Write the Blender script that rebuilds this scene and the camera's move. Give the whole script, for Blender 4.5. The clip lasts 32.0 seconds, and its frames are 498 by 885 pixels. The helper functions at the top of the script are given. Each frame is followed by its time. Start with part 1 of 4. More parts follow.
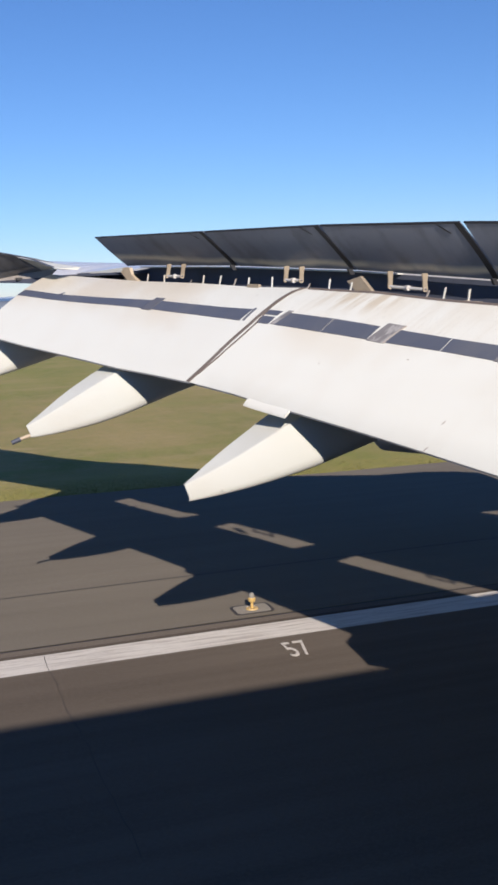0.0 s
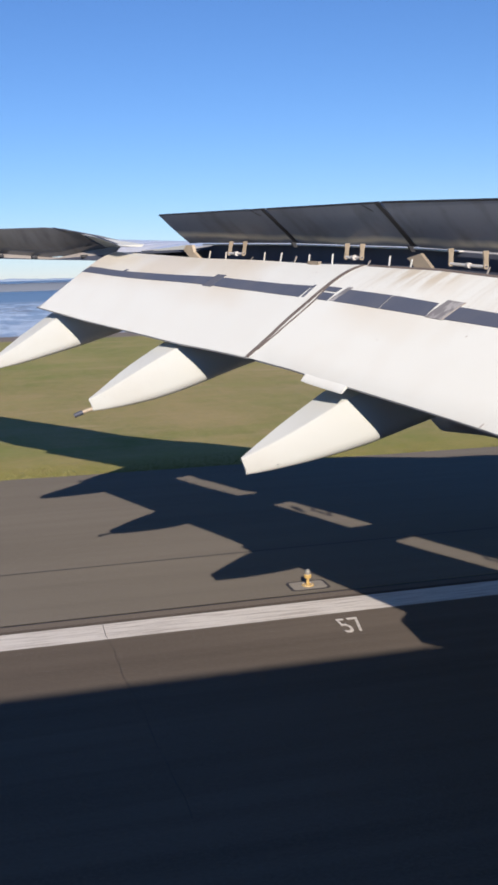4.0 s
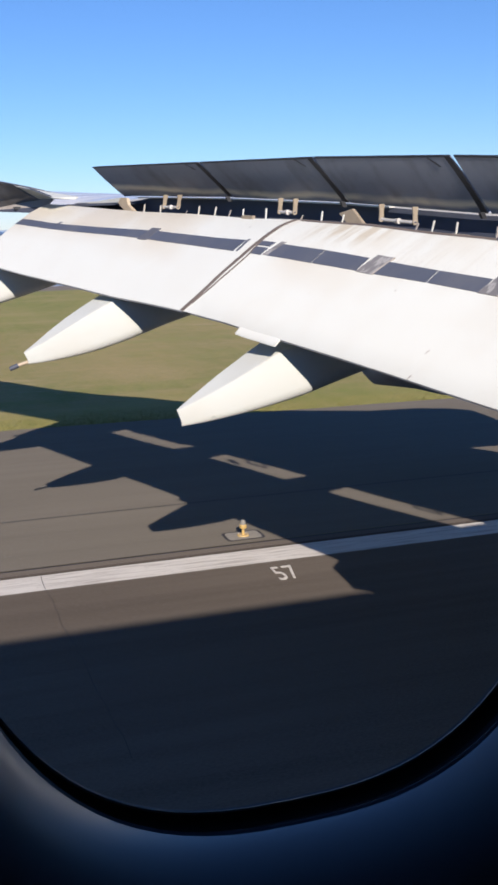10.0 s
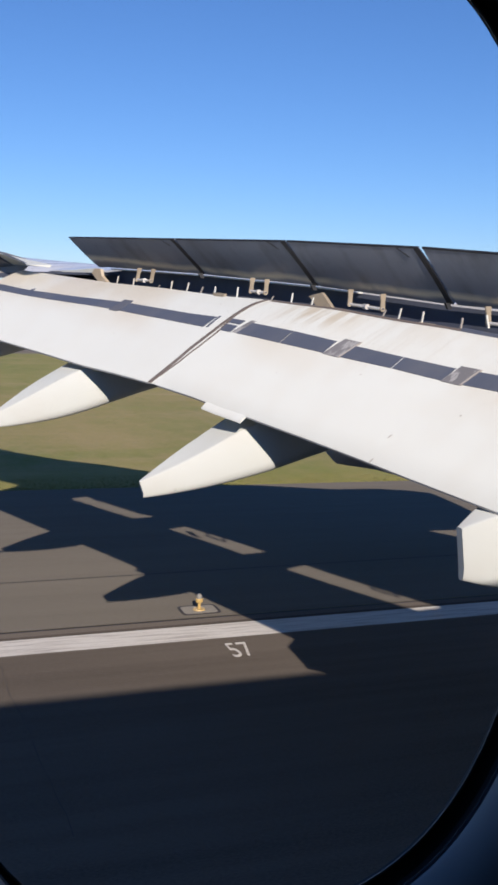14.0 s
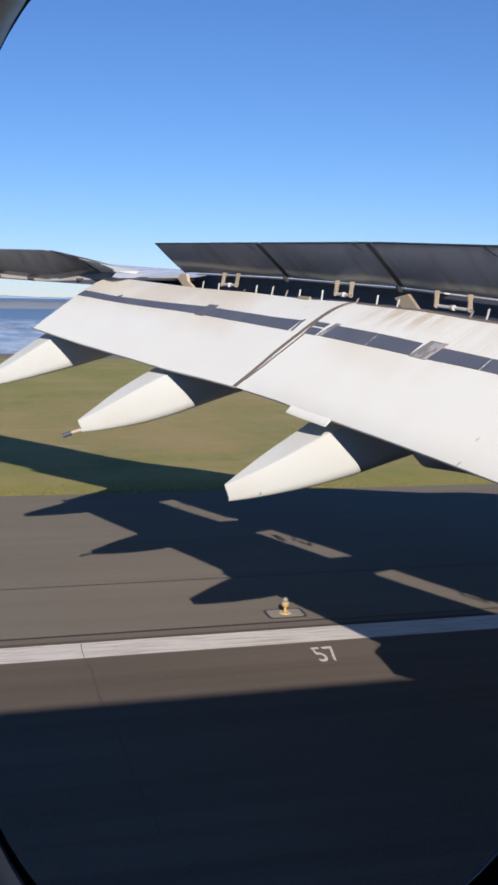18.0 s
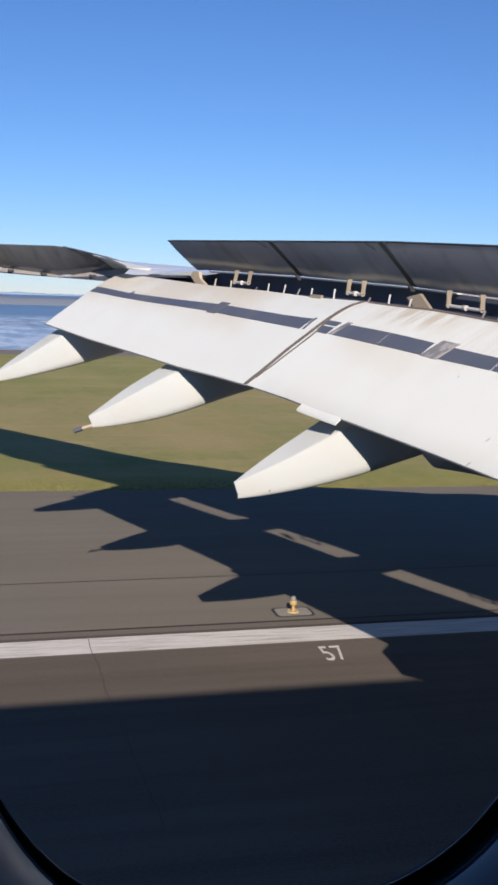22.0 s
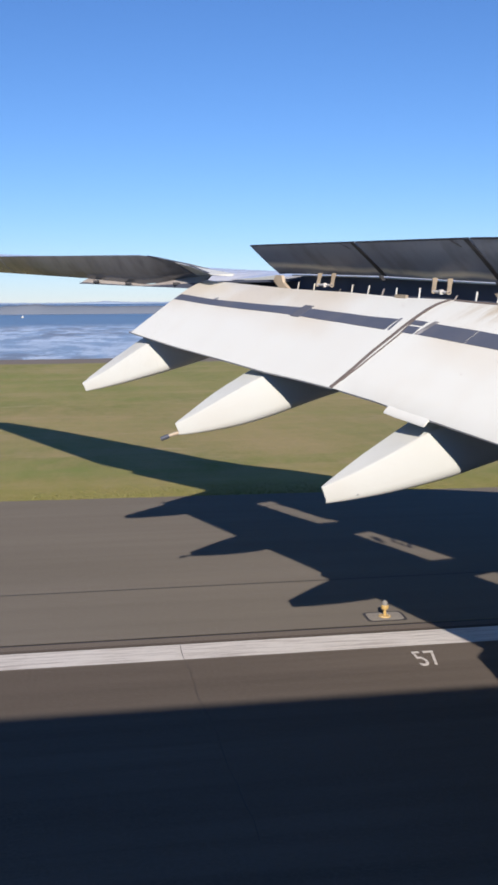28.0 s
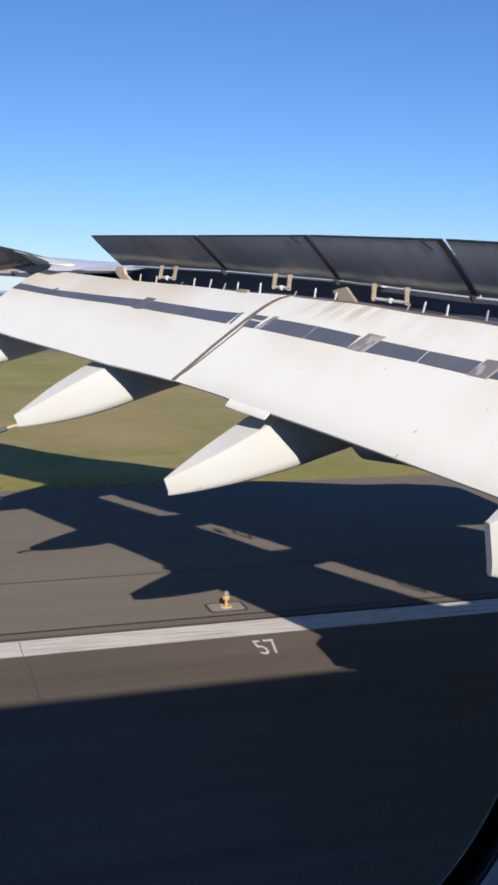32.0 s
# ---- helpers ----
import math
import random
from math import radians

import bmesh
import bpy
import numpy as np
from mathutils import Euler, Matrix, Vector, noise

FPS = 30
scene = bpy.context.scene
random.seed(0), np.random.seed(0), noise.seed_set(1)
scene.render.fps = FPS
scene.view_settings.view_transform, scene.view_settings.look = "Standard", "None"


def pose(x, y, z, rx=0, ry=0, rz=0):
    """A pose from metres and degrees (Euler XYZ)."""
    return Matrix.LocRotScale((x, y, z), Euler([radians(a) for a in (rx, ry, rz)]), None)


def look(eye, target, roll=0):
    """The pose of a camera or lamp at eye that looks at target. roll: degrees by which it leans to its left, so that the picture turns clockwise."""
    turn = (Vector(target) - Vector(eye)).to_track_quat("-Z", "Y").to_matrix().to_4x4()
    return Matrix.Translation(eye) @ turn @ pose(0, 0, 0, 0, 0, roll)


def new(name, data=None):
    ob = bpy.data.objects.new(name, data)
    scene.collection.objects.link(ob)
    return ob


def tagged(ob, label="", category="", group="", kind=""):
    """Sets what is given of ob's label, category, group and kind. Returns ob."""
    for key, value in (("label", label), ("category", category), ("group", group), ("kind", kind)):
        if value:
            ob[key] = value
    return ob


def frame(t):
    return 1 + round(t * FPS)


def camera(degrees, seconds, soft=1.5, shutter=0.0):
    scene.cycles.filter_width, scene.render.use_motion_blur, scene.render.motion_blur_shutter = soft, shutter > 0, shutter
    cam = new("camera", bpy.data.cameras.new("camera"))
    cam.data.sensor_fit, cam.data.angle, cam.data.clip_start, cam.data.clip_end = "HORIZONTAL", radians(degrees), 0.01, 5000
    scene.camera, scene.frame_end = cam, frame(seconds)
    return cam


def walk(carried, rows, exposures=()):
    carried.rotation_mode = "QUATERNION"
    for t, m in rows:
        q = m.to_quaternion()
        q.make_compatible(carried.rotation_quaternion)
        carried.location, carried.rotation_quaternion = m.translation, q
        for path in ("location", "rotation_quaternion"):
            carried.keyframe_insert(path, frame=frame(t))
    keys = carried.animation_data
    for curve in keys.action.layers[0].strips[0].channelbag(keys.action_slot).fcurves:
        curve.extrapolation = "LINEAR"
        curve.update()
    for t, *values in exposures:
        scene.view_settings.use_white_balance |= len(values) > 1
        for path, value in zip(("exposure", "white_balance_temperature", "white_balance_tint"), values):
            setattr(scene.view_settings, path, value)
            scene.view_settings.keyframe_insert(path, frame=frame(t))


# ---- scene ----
# World: x forward along the aircraft, y out along its port wing, z up, ground at z = 0.
cam = camera(28.29, 32.0, soft=3.0)
# seconds, place, turn to the left from +y, tilt up, lean
PATH = (
    (0.0, -0.052, 0.465, 6.503, -17.45, -8.94, -2.03),
    (0.5, -0.060, 0.459, 6.518, -16.84, -9.25, -1.79),
    (1.0, -0.071, 0.460, 6.525, -16.14, -9.48, -1.70),
    (1.5, -0.048, 0.459, 6.501, -15.39, -9.58, -1.55),
    (2.0, 0.002, 0.455, 6.443, -14.71, -9.50, -1.43),
    (2.5, 0.017, 0.415, 6.409, -14.28, -9.53, -1.43),
    (3.0, 0.008, 0.350, 6.393, -14.02, -9.58, -1.36),
    (3.5, -0.010, 0.273, 6.398, -13.90, -9.74, -1.53),
    (5.5, -0.056, 0.367, 6.435, -13.41, -9.84, -1.63),
    (6.0, -0.039, 0.391, 6.417, -13.25, -9.74, -1.19),
    (6.5, -0.026, 0.396, 6.435, -13.31, -9.80, -1.05),
    (7.0, -0.028, 0.369, 6.438, -14.27, -9.75, -0.48),
    (7.5, -0.047, 0.353, 6.443, -15.91, -9.64, 0.09),
    (8.0, -0.063, 0.299, 6.444, -17.55, -9.42, 1.02),
    (8.5, -0.060, -0.042, 6.424, -18.59, -9.05, 1.47),
    (9.0, -0.086, -0.037, 6.456, -19.46, -9.15, 2.21),
    (9.5, -0.078, -0.030, 6.370, -18.53, -11.06, 0.53),
    (10.0, -0.097, -0.019, 6.412, -17.46, -12.48, -1.19),
    (10.5, -0.115, -0.101, 6.436, -18.65, -11.14, 0.61),
    (11.0, -0.152, -0.096, 6.467, -19.52, -9.32, 2.03),
    (11.5, -0.102, -0.069, 6.463, -19.42, -8.01, 1.88),
    (12.0, -0.113, -0.089, 6.448, -19.42, -8.29, 1.88),
    (12.5, -0.106, -0.086, 6.430, -19.39, -8.58, 1.71),
    (13.0, -0.111, -0.065, 6.442, -19.47, -8.52, 1.79),
    (13.5, -0.112, -0.078, 6.448, -19.52, -8.39, 1.76),
    (14.0, -0.122, -0.063, 6.469, -19.68, -8.28, 1.95),
    (14.5, -0.107, -0.084, 6.445, -19.63, -7.99, 2.14),
    (16.5, -0.115, -0.035, 6.452, -18.53, -8.09, 2.15),
    (17.0, -0.124, -0.066, 6.490, -18.44, -9.10, 1.75),
    (17.5, -0.094, -0.057, 6.479, -16.61, -9.38, 1.39),
    (18.0, -0.091, -0.050, 6.474, -14.60, -8.23, 1.04),
    (18.5, -0.074, -0.081, 6.462, -14.55, -8.09, 0.95),
    (19.0, -0.056, -0.081, 6.428, -14.82, -7.89, 1.25),
    (19.5, -0.078, -0.076, 6.462, -15.00, -7.94, 1.29),
    (20.0, -0.077, -0.074, 6.461, -14.85, -7.86, 1.44),
    (20.5, -0.081, -0.076, 6.460, -14.68, -7.85, 1.57),
    (21.0, -0.094, -0.076, 6.461, -14.48, -7.85, 1.71),
    (21.5, -0.085, -0.071, 6.453, -14.21, -7.96, 1.68),
    (22.0, -0.081, -0.063, 6.452, -13.97, -8.29, 1.71),
    (22.5, -0.112, -0.063, 6.455, -13.73, -8.90, 1.58),
    (23.0, -0.136, -0.062, 6.482, -13.38, -10.15, 1.19),
    (23.5, -0.078, -0.058, 6.467, -12.55, -11.56, 0.61),
    (24.0, -0.049, -0.059, 6.505, -11.61, -12.31, 0.03),
    (24.5, -0.037, -0.025, 6.521, -10.74, -12.05, -0.47),
    (26.5, -0.056, 0.038, 6.486, -10.59, -10.18, -0.21),
    (27.0, -0.051, 0.048, 6.470, -9.75, -9.53, -0.37),
    (27.5, -0.045, 0.047, 6.465, -8.89, -8.87, -0.37),
    (28.0, -0.046, 0.034, 6.471, -8.85, -8.20, -0.33),
    (28.5, -0.053, 0.045, 6.452, -9.79, -7.59, -0.12),
    (29.0, -0.049, 0.030, 6.447, -10.91, -7.38, -0.13),
    (29.5, -0.054, 0.052, 6.464, -10.99, -7.45, -0.57),
    (30.0, -0.063, 0.049, 6.472, -11.23, -7.56, -0.47),
    (30.5, -0.058, 0.017, 6.486, -12.50, -7.78, -0.39),
    (31.0, -0.058, -0.009, 6.472, -14.60, -8.00, 0.06),
    (31.5, -0.059, -0.002, 6.466, -16.87, -8.30, 0.62),
    (32.0, -0.073, -0.003, 6.467, -18.14, -8.54, 1.02),
)
walk(cam, [(t, pose(x, y, z, 90 + tilt, 0, turn) @ pose(0, 0, 0, 0, 0, lean)) for t, x, y, z, turn, tilt, lean in PATH],
     exposures=((0.0, 0.56, 5000, 17), (7.5, 0.55, 5000, 17), (9.0, 0.50, 4930, 17), (10.0, 0.66, 4930, 17), (11.0, 0.52, 4930, 17), (22.5, 0.48, 4930, 17), (24.0, 0.62, 4930, 17), (26.5, 0.60, 4930, 17), (32.0, 0.56, 4930, 17)))

# ---- light ----
SUN_AZ, SUN_EL = radians(7.0), radians(29.4)      # where the light goes to, from +y towards +x
world = bpy.data.worlds.new("sky")
scene.world = world
world.use_nodes = True
wn, wl = world.node_tree.nodes, world.node_tree.links
sky = wn.new("ShaderNodeTexSky")
sky.sky_type, sky.sun_disc = "NISHITA", False
sky.sun_elevation, sky.sun_rotation = SUN_EL, math.pi + SUN_AZ
sky.altitude, sky.air_density, sky.dust_density, sky.ozone_density = 0, 1.0, 0.0, 4.3
wn["Background"].inputs["Strength"].default_value = 0.0555
wl.new(sky.outputs["Color"], wn["Background"].inputs["Color"])
sun_data = bpy.data.lights.new("sun", "SUN")
sun_data.energy, sun_data.angle, sun_data.color = 5.0, radians(0.53), (1.0, 0.77, 0.49)
sun = new("sun", sun_data)
sun.matrix_world = look((0, -40, 40), (math.sin(SUN_AZ) * math.cos(SUN_EL), -40 + math.cos(SUN_AZ) * math.cos(SUN_EL), 40 - math.sin(SUN_EL)))


# ---- materials ----
def material(name, base, rough=0.5, metal=0.0, spec=0.5):
    m = bpy.data.materials.new(name)
    m.use_nodes = True
    b = m.node_tree.nodes["Principled BSDF"]
    b.inputs["Base Color"].default_value = (*base, 1)
    b.inputs["Roughness"].default_value, b.inputs["Metallic"].default_value = rough, metal
    b.inputs["Specular IOR Level"].default_value = spec
    return m


class Nodes:
    """Short hands for building a node tree."""

    def __init__(self, m):
        self.n, self.l = m.node_tree.nodes, m.node_tree.links
        self.b = self.n["Principled BSDF"]
        self.geo = self.n.new("ShaderNodeNewGeometry")

    def at(self, scale=(1, 1, 1)):
        mp = self.n.new("ShaderNodeMapping")
        mp.inputs["Scale"].default_value = scale
        self.l.new(self.geo.outputs["Position"], mp.inputs["Vector"])
        return mp.outputs["Vector"]

    def noise(self, scale, stretch=(1, 1, 1), detail=4.0, rough=0.55):
        t = self.n.new("ShaderNodeTexNoise")
        t.inputs["Scale"].default_value, t.inputs["Detail"].default_value = scale, detail
        t.inputs["Roughness"].default_value = rough
        self.l.new(self.at(stretch), t.inputs["Vector"])
        return t.outputs["Fac"]

    def ramp(self, fac, *stops):
        r = self.n.new("ShaderNodeValToRGB")
        while len(r.color_ramp.elements) < len(stops):
            r.color_ramp.elements.new(0.5)
        for e, (p, c) in zip(r.color_ramp.elements, stops):
            e.position, e.color = p, (*c, 1) if len(c) == 3 else c
        self.l.new(fac, r.inputs["Fac"])
        return r.outputs["Color"]

    def mix(self, fac, a, b, kind="MIX"):
        x = self.n.new("ShaderNodeMix")
        x.data_type, x.blend_type = "RGBA", kind
        for s, v in ((x.inputs["Factor"], fac), (x.inputs["A"], a), (x.inputs["B"], b)):
            if hasattr(v, "is_output"):
                self.l.new(v, s)
            else:
                s.default_value = v if isinstance(v, float) else (*v, 1)
        return x.outputs["Result"]

    def coord(self, axis):
        s = self.n.new("ShaderNodeSeparateXYZ")
        self.l.new(self.geo.outputs["Position"], s.inputs[0])
        return s.outputs[axis]

    def math(self, op, a, b=0.0):
        x = self.n.new("ShaderNodeMath")
        x.operation = op
        for s, v in zip(x.inputs, (a, b)):
            if hasattr(v, "is_output"):
                self.l.new(v, s)
            else:
                s.default_value = v
        return x.outputs[0]

    def base(self, c):
        self.l.new(c, self.b.inputs["Base Color"])

    def rough(self, fac, lo, hi):
        r = self.n.new("ShaderNodeMapRange")
        r.inputs["To Min"].default_value, r.inputs["To Max"].default_value = lo, hi
        self.l.new(fac, r.inputs["Value"])
        self.l.new(r.outputs["Result"], self.b.inputs["Roughness"])

    def bump(self, fac, strength, dist):
        b = self.n.new("ShaderNodeBump")
        b.inputs["Strength"].default_value, b.inputs["Distance"].default_value = strength, dist
        self.l.new(fac, b.inputs["Height"])
        self.l.new(b.outputs["Normal"], self.b.inputs["Normal"])


def paint_material(name, base, dirt, rough=0.38, amount=0.35, stain=0.0):
    """Aircraft paint with faint streaks of dirt along the airflow and fine mottling."""
    m = material(name, base, rough)
    k = Nodes(m)
    streak = k.noise(0.7, (0.5, 3.0, 1.5), 4)
    smudge = k.noise(2.6, (1, 1, 1), 5, 0.6)
    c = k.mix(k.ramp(streak, (0.48, (0, 0, 0)), (0.8, (amount,) * 3)), base, dirt)
    c = k.mix(k.ramp(smudge, (0.55, (0, 0, 0)), (0.85, (amount * 0.6,) * 3)), c, dirt)
    if stain:
        patch = k.noise(0.55, (1, 1, 1), 3)
        run = k.noise(2.2, (0.12, 3.2, 0.12), 5, 0.65)
        both = k.mix(1.0, k.ramp(patch, (0.44, (0, 0, 0)), (0.58, (1, 1, 1))), k.ramp(run, (0.50, (0, 0, 0)), (0.72, (stain,) * 3), (0.8, (stain,) * 3)), "MULTIPLY")
        chord = k.math("ADD", k.math("ADD", k.coord("X"), k.math("MULTIPLY", k.coord("Y"), 0.455)), -10.365)
        both = k.mix(1.0, both, k.ramp(chord, (0.75, (0, 0, 0)), (1.0, (1, 1, 1))), "MULTIPLY")
        c = k.mix(both, c, (0.37, 0.285, 0.165))
        oil = k.ramp(k.math("MULTIPLY", k.coord("Y"), 0.05), (0.625, (0, 0, 0)), (0.66, (1, 1, 1)), (0.69, (1, 1, 1)), (0.715, (0, 0, 0)))
        smear = k.ramp(k.noise(2.4, (0.35, 2.2, 0.35), 4), (0.48, (0, 0, 0)), (0.64, (0.55,) * 3))
        oily = k.mix(1.0, k.mix(1.0, oil, smear, "MULTIPLY"), k.ramp(k.math("MULTIPLY", chord, 0.5), (0.60, (0, 0, 0)), (0.74, (1, 1, 1))), "MULTIPLY")
        c = k.mix(oily, c, (0.36, 0.28, 0.15))
        tone = k.ramp(k.noise(0.4, (1, 1, 1), 3), (0.4, (0, 0, 0)), (0.60, (0.65,) * 3))
        c = k.mix(k.mix(1.0, tone, k.ramp(chord, (0.5, (0, 0, 0)), (1.0, (1, 1, 1))), "MULTIPLY"), c, (0.52, 0.46, 0.34))
    k.base(c)
    k.rough(streak, rough - 0.03, rough + 0.06)
    return m


def asphalt_material(name, lo, hi, streak=0.6, grain=34.0):
    m = material(name, hi, 0.95, 0, 0.06)
    k = Nodes(m)
    g = k.noise(grain, (0.5, 1, 1), 5, 0.7)
    b = k.noise(0.35, (0.25, 1.0, 1), 5)
    s = k.noise(1.5, (0.05, 1.6, 1), 4)
    c = k.mix(k.ramp(b, (0.3, (0, 0, 0)), (0.7, (1, 1, 1))), lo, hi)
    c = k.mix(k.ramp(s, (0.4, (0, 0, 0)), (0.75, (streak,) * 3)), c, tuple(v * 0.72 for v in lo))
    c = k.mix(k.ramp(g, (0.35, (0, 0, 0)), (0.75, (0.5,) * 3)), c, tuple(min(1, v * 1.5) for v in hi))
    k.base(c)
    k.bump(g, 0.35, 0.01)
    return m


def grass_material():
    m = material("grass_field", (0.10, 0.11, 0.03), 0.95, 0, 0.15)
    k = Nodes(m)
    broad = k.noise(0.17, (1.0, 0.42, 1), 5)
    mid = k.noise(1.0, (1.0, 0.5, 1), 5, 0.65)
    fine = k.noise(9.0, (0.7, 1, 1), 5, 0.7)
    c = k.ramp(broad, (0.36, (0.195, 0.212, 0.056)), (0.5, (0.25, 0.238, 0.074)), (0.64, (0.34, 0.282, 0.115)))
    c = k.mix(k.ramp(mid, (0.35, (0, 0, 0)), (0.75, (0.75,) * 3)), c, (0.37, 0.285, 0.135))
    c = k.mix(k.ramp(fine, (0.35, (0.4,) * 3), (0.7, (0, 0, 0))), c, (0.10, 0.11, 0.03))
    swath = k.noise(0.22, (0.25, 1.0, 1), 6, 0.65)
    c = k.mix(k.ramp(swath, (0.34, (0.55,) * 3), (0.49, (0, 0, 0))), c, (0.185, 0.225, 0.05))
    c = k.mix(k.ramp(swath, (0.52, (0, 0, 0)), (0.68, (0.5,) * 3)), c, (0.36, 0.28, 0.15))
    bare = k.noise(0.5, (0.3, 1.0, 1), 6, 0.7)
    c = k.mix(k.ramp(bare, (0.60, (0, 0, 0)), (0.72, (0.7,) * 3)), c, (0.40, 0.31, 0.20))
    away = k.math("MULTIPLY", k.math("ADD", k.coord("Y"), k.math("MULTIPLY", k.noise(0.25, (0.4, 1, 1), 4), 9.0)), 1 / 150)
    c = k.mix(k.ramp(away, (0.22, (0.55,) * 3), (0.262, (0.35,) * 3), (0.285, (0, 0, 0))), c, (0.27, 0.25, 0.055))
    c = k.mix(k.ramp(away, (0.30, (0, 0, 0)), (0.34, (0.30,) * 3), (0.40, (0.26,) * 3), (0.46, (0, 0, 0))), c, (0.345, 0.265, 0.125))
    c = k.mix(k.ramp(away, (0.44, (0, 0, 0)), (0.52, (0.35,) * 3), (0.8, (0.2,) * 3)), c, (0.225, 0.235, 0.065))
    wash = k.math("ADD", k.coord("Y"), k.math("MULTIPLY", k.noise(0.06, (0.5, 1, 1), 4), 5.0))
    mud = k.ramp(k.math("MULTIPLY", wash, 1 / 150), (0.715, (0, 0, 0)), (0.735, (1, 1, 1)))
    c = k.mix(mud, c, (0.19, 0.165, 0.135))
    k.base(c)
    k.bump(fine, 0.8, 0.06)
    return m


WHITE = paint_material("white_wing_paint", (0.632, 0.645, 0.588), (0.52, 0.49, 0.41), 0.40, 0.25, 0.24)
CREAM = paint_material("fairing_paint", (0.532, 0.547, 0.50), (0.42, 0.38, 0.30), 0.40, 0.3)
UNDER = paint_material("grey_underside_paint", (0.30, 0.31, 0.33), (0.12, 0.11, 0.10), 0.30, 0.6)
SPOILER = paint_material("spoiler_underside_paint", (0.225, 0.248, 0.295), (0.095, 0.093, 0.09), 0.33, 0.8)
_k = Nodes(SPOILER)
_low = _k.math("SUBTRACT", _k.coord("Z"), _k.math("MULTIPLY", _k.coord("Y"), 0.073))
_wave = _k.math("ADD", _low, _k.math("MULTIPLY", _k.noise(0.9, (1, 1, 1), 3), 0.16))
# broken beige band low on the panel: the white flap's reflection, painted in
_flap_reflection = _k.ramp(_k.math("MULTIPLY", _k.math("SUBTRACT", _wave, 5.2), 0.5), (0.262, (0, 0, 0)), (0.285, (0.9,) * 3), (0.30, (0.8,) * 3), (0.33, (0, 0, 0)))
_cut = _k.ramp(_k.noise(0.7, (0.3, 1.2, 0.3), 4), (0.34, (0, 0, 0)), (0.52, (1, 1, 1)))
_old = SPOILER.node_tree.nodes["Principled BSDF"].inputs["Base Color"].links[0].from_socket
_k.base(_k.mix(_k.mix(1.0, _flap_reflection, _cut, "MULTIPLY"), _old, (0.80, 0.73, 0.55)))
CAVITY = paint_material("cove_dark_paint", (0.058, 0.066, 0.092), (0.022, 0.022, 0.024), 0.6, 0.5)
STRIP = paint_material("dark_seal_strip", (0.085, 0.095, 0.125), (0.16, 0.16, 0.16), 0.32, 0.4)
DULL = paint_material("dull_dark_plate", (0.10, 0.105, 0.125), (0.17, 0.165, 0.16), 0.5, 0.7)
PATCH = paint_material("grey_wear_plate", (0.175, 0.17, 0.17), (0.10, 0.10, 0.105), 0.6, 0.7)
_k = Nodes(PATCH)
_old = PATCH.node_tree.nodes["Principled BSDF"].inputs["Base Color"].links[0].from_socket
_k.base(_k.mix(_k.ramp(_k.noise(7.0, (0.6, 1.4, 1.0), 4, 0.6), (0.50, (0, 0, 0)), (0.58, (0.75,) * 3)), _old, (0.36, 0.355, 0.34)))
SEAL = paint_material("brown_rubber_seal", (0.135, 0.112, 0.095), (0.07, 0.055, 0.045), 0.7, 0.6)
PRIMER = paint_material("primer_beige_metal", (0.42, 0.35, 0.24), (0.22, 0.16, 0.09), 0.5, 0.6)
LUG = paint_material("grimy_beige_metal", (0.26, 0.22, 0.155), (0.12, 0.095, 0.065), 0.5, 0.8)
TAN = paint_material("tan_grey_paint", (0.36, 0.33, 0.29), (0.16, 0.14, 0.12), 0.5, 0.4)
STEEL = material("bright_steel", (0.62, 0.60, 0.55), 0.4, 0.4)
# unseen skin, made dark so little light bounces onto the shadowed ground
SKIN = paint_material("low_bounce_fuselage_paint", (0.14, 0.15, 0.17), (0.10, 0.10, 0.10), 0.35, 0.25)
CABIN = paint_material("cabin_grey_plastic", (0.23, 0.24, 0.26), (0.18, 0.18, 0.19), 0.33, 0.3)
RUBBER = material("black_rubber", (0.02, 0.021, 0.024), 0.5)
BEAD = material("glossy_bead", (0.10, 0.11, 0.14), 0.25)
RUNWAY = asphalt_material("runway_asphalt", (0.088, 0.073, 0.056), (0.126, 0.106, 0.082), 0.7)
SHOULDER = asphalt_material("shoulder_asphalt", (0.140, 0.124, 0.095), (0.168, 0.150, 0.117), 0.35)
JOINT = material("tar_joint", (0.035, 0.03, 0.027), 0.8)
EDGEBAND = asphalt_material("edge_band_asphalt", (0.118, 0.100, 0.078), (0.150, 0.128, 0.102), 0.4)
EDGEDARK = asphalt_material("rubbered_asphalt", (0.070, 0.058, 0.046), (0.095, 0.080, 0.062), 0.4)
GRASS = grass_material()


WINGTOP = paint_material("grey_wing_paint", (0.55, 0.56, 0.57), (0.35, 0.33, 0.30), 0.25, 0.3)
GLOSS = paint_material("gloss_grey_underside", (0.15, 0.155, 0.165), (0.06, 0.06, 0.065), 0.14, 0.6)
GREYLIP = material("grey_lip_plastic", (0.13, 0.135, 0.145), 0.5)
GLASS = bpy.data.materials.new("clear_acrylic")
GLASS.use_nodes = True
_n, _l = GLASS.node_tree.nodes, GLASS.node_tree.links
_n.remove(_n["Principled BSDF"])
_clear, _gloss, _both = _n.new("ShaderNodeBsdfTransparent"), _n.new("ShaderNodeBsdfGlossy"), _n.new("ShaderNodeMixShader")
_gloss.inputs["Roughness"].default_value, _both.inputs[0].default_value = 0.02, 0.004
_l.new(_clear.outputs[0], _both.inputs[1])
_l.new(_gloss.outputs[0], _both.inputs[2])
_l.new(_both.outputs[0], _n["Material Output"].inputs["Surface"])
LINE = material("worn_line_paint", (0.5, 0.48, 0.44), 0.75)
_k = Nodes(LINE)
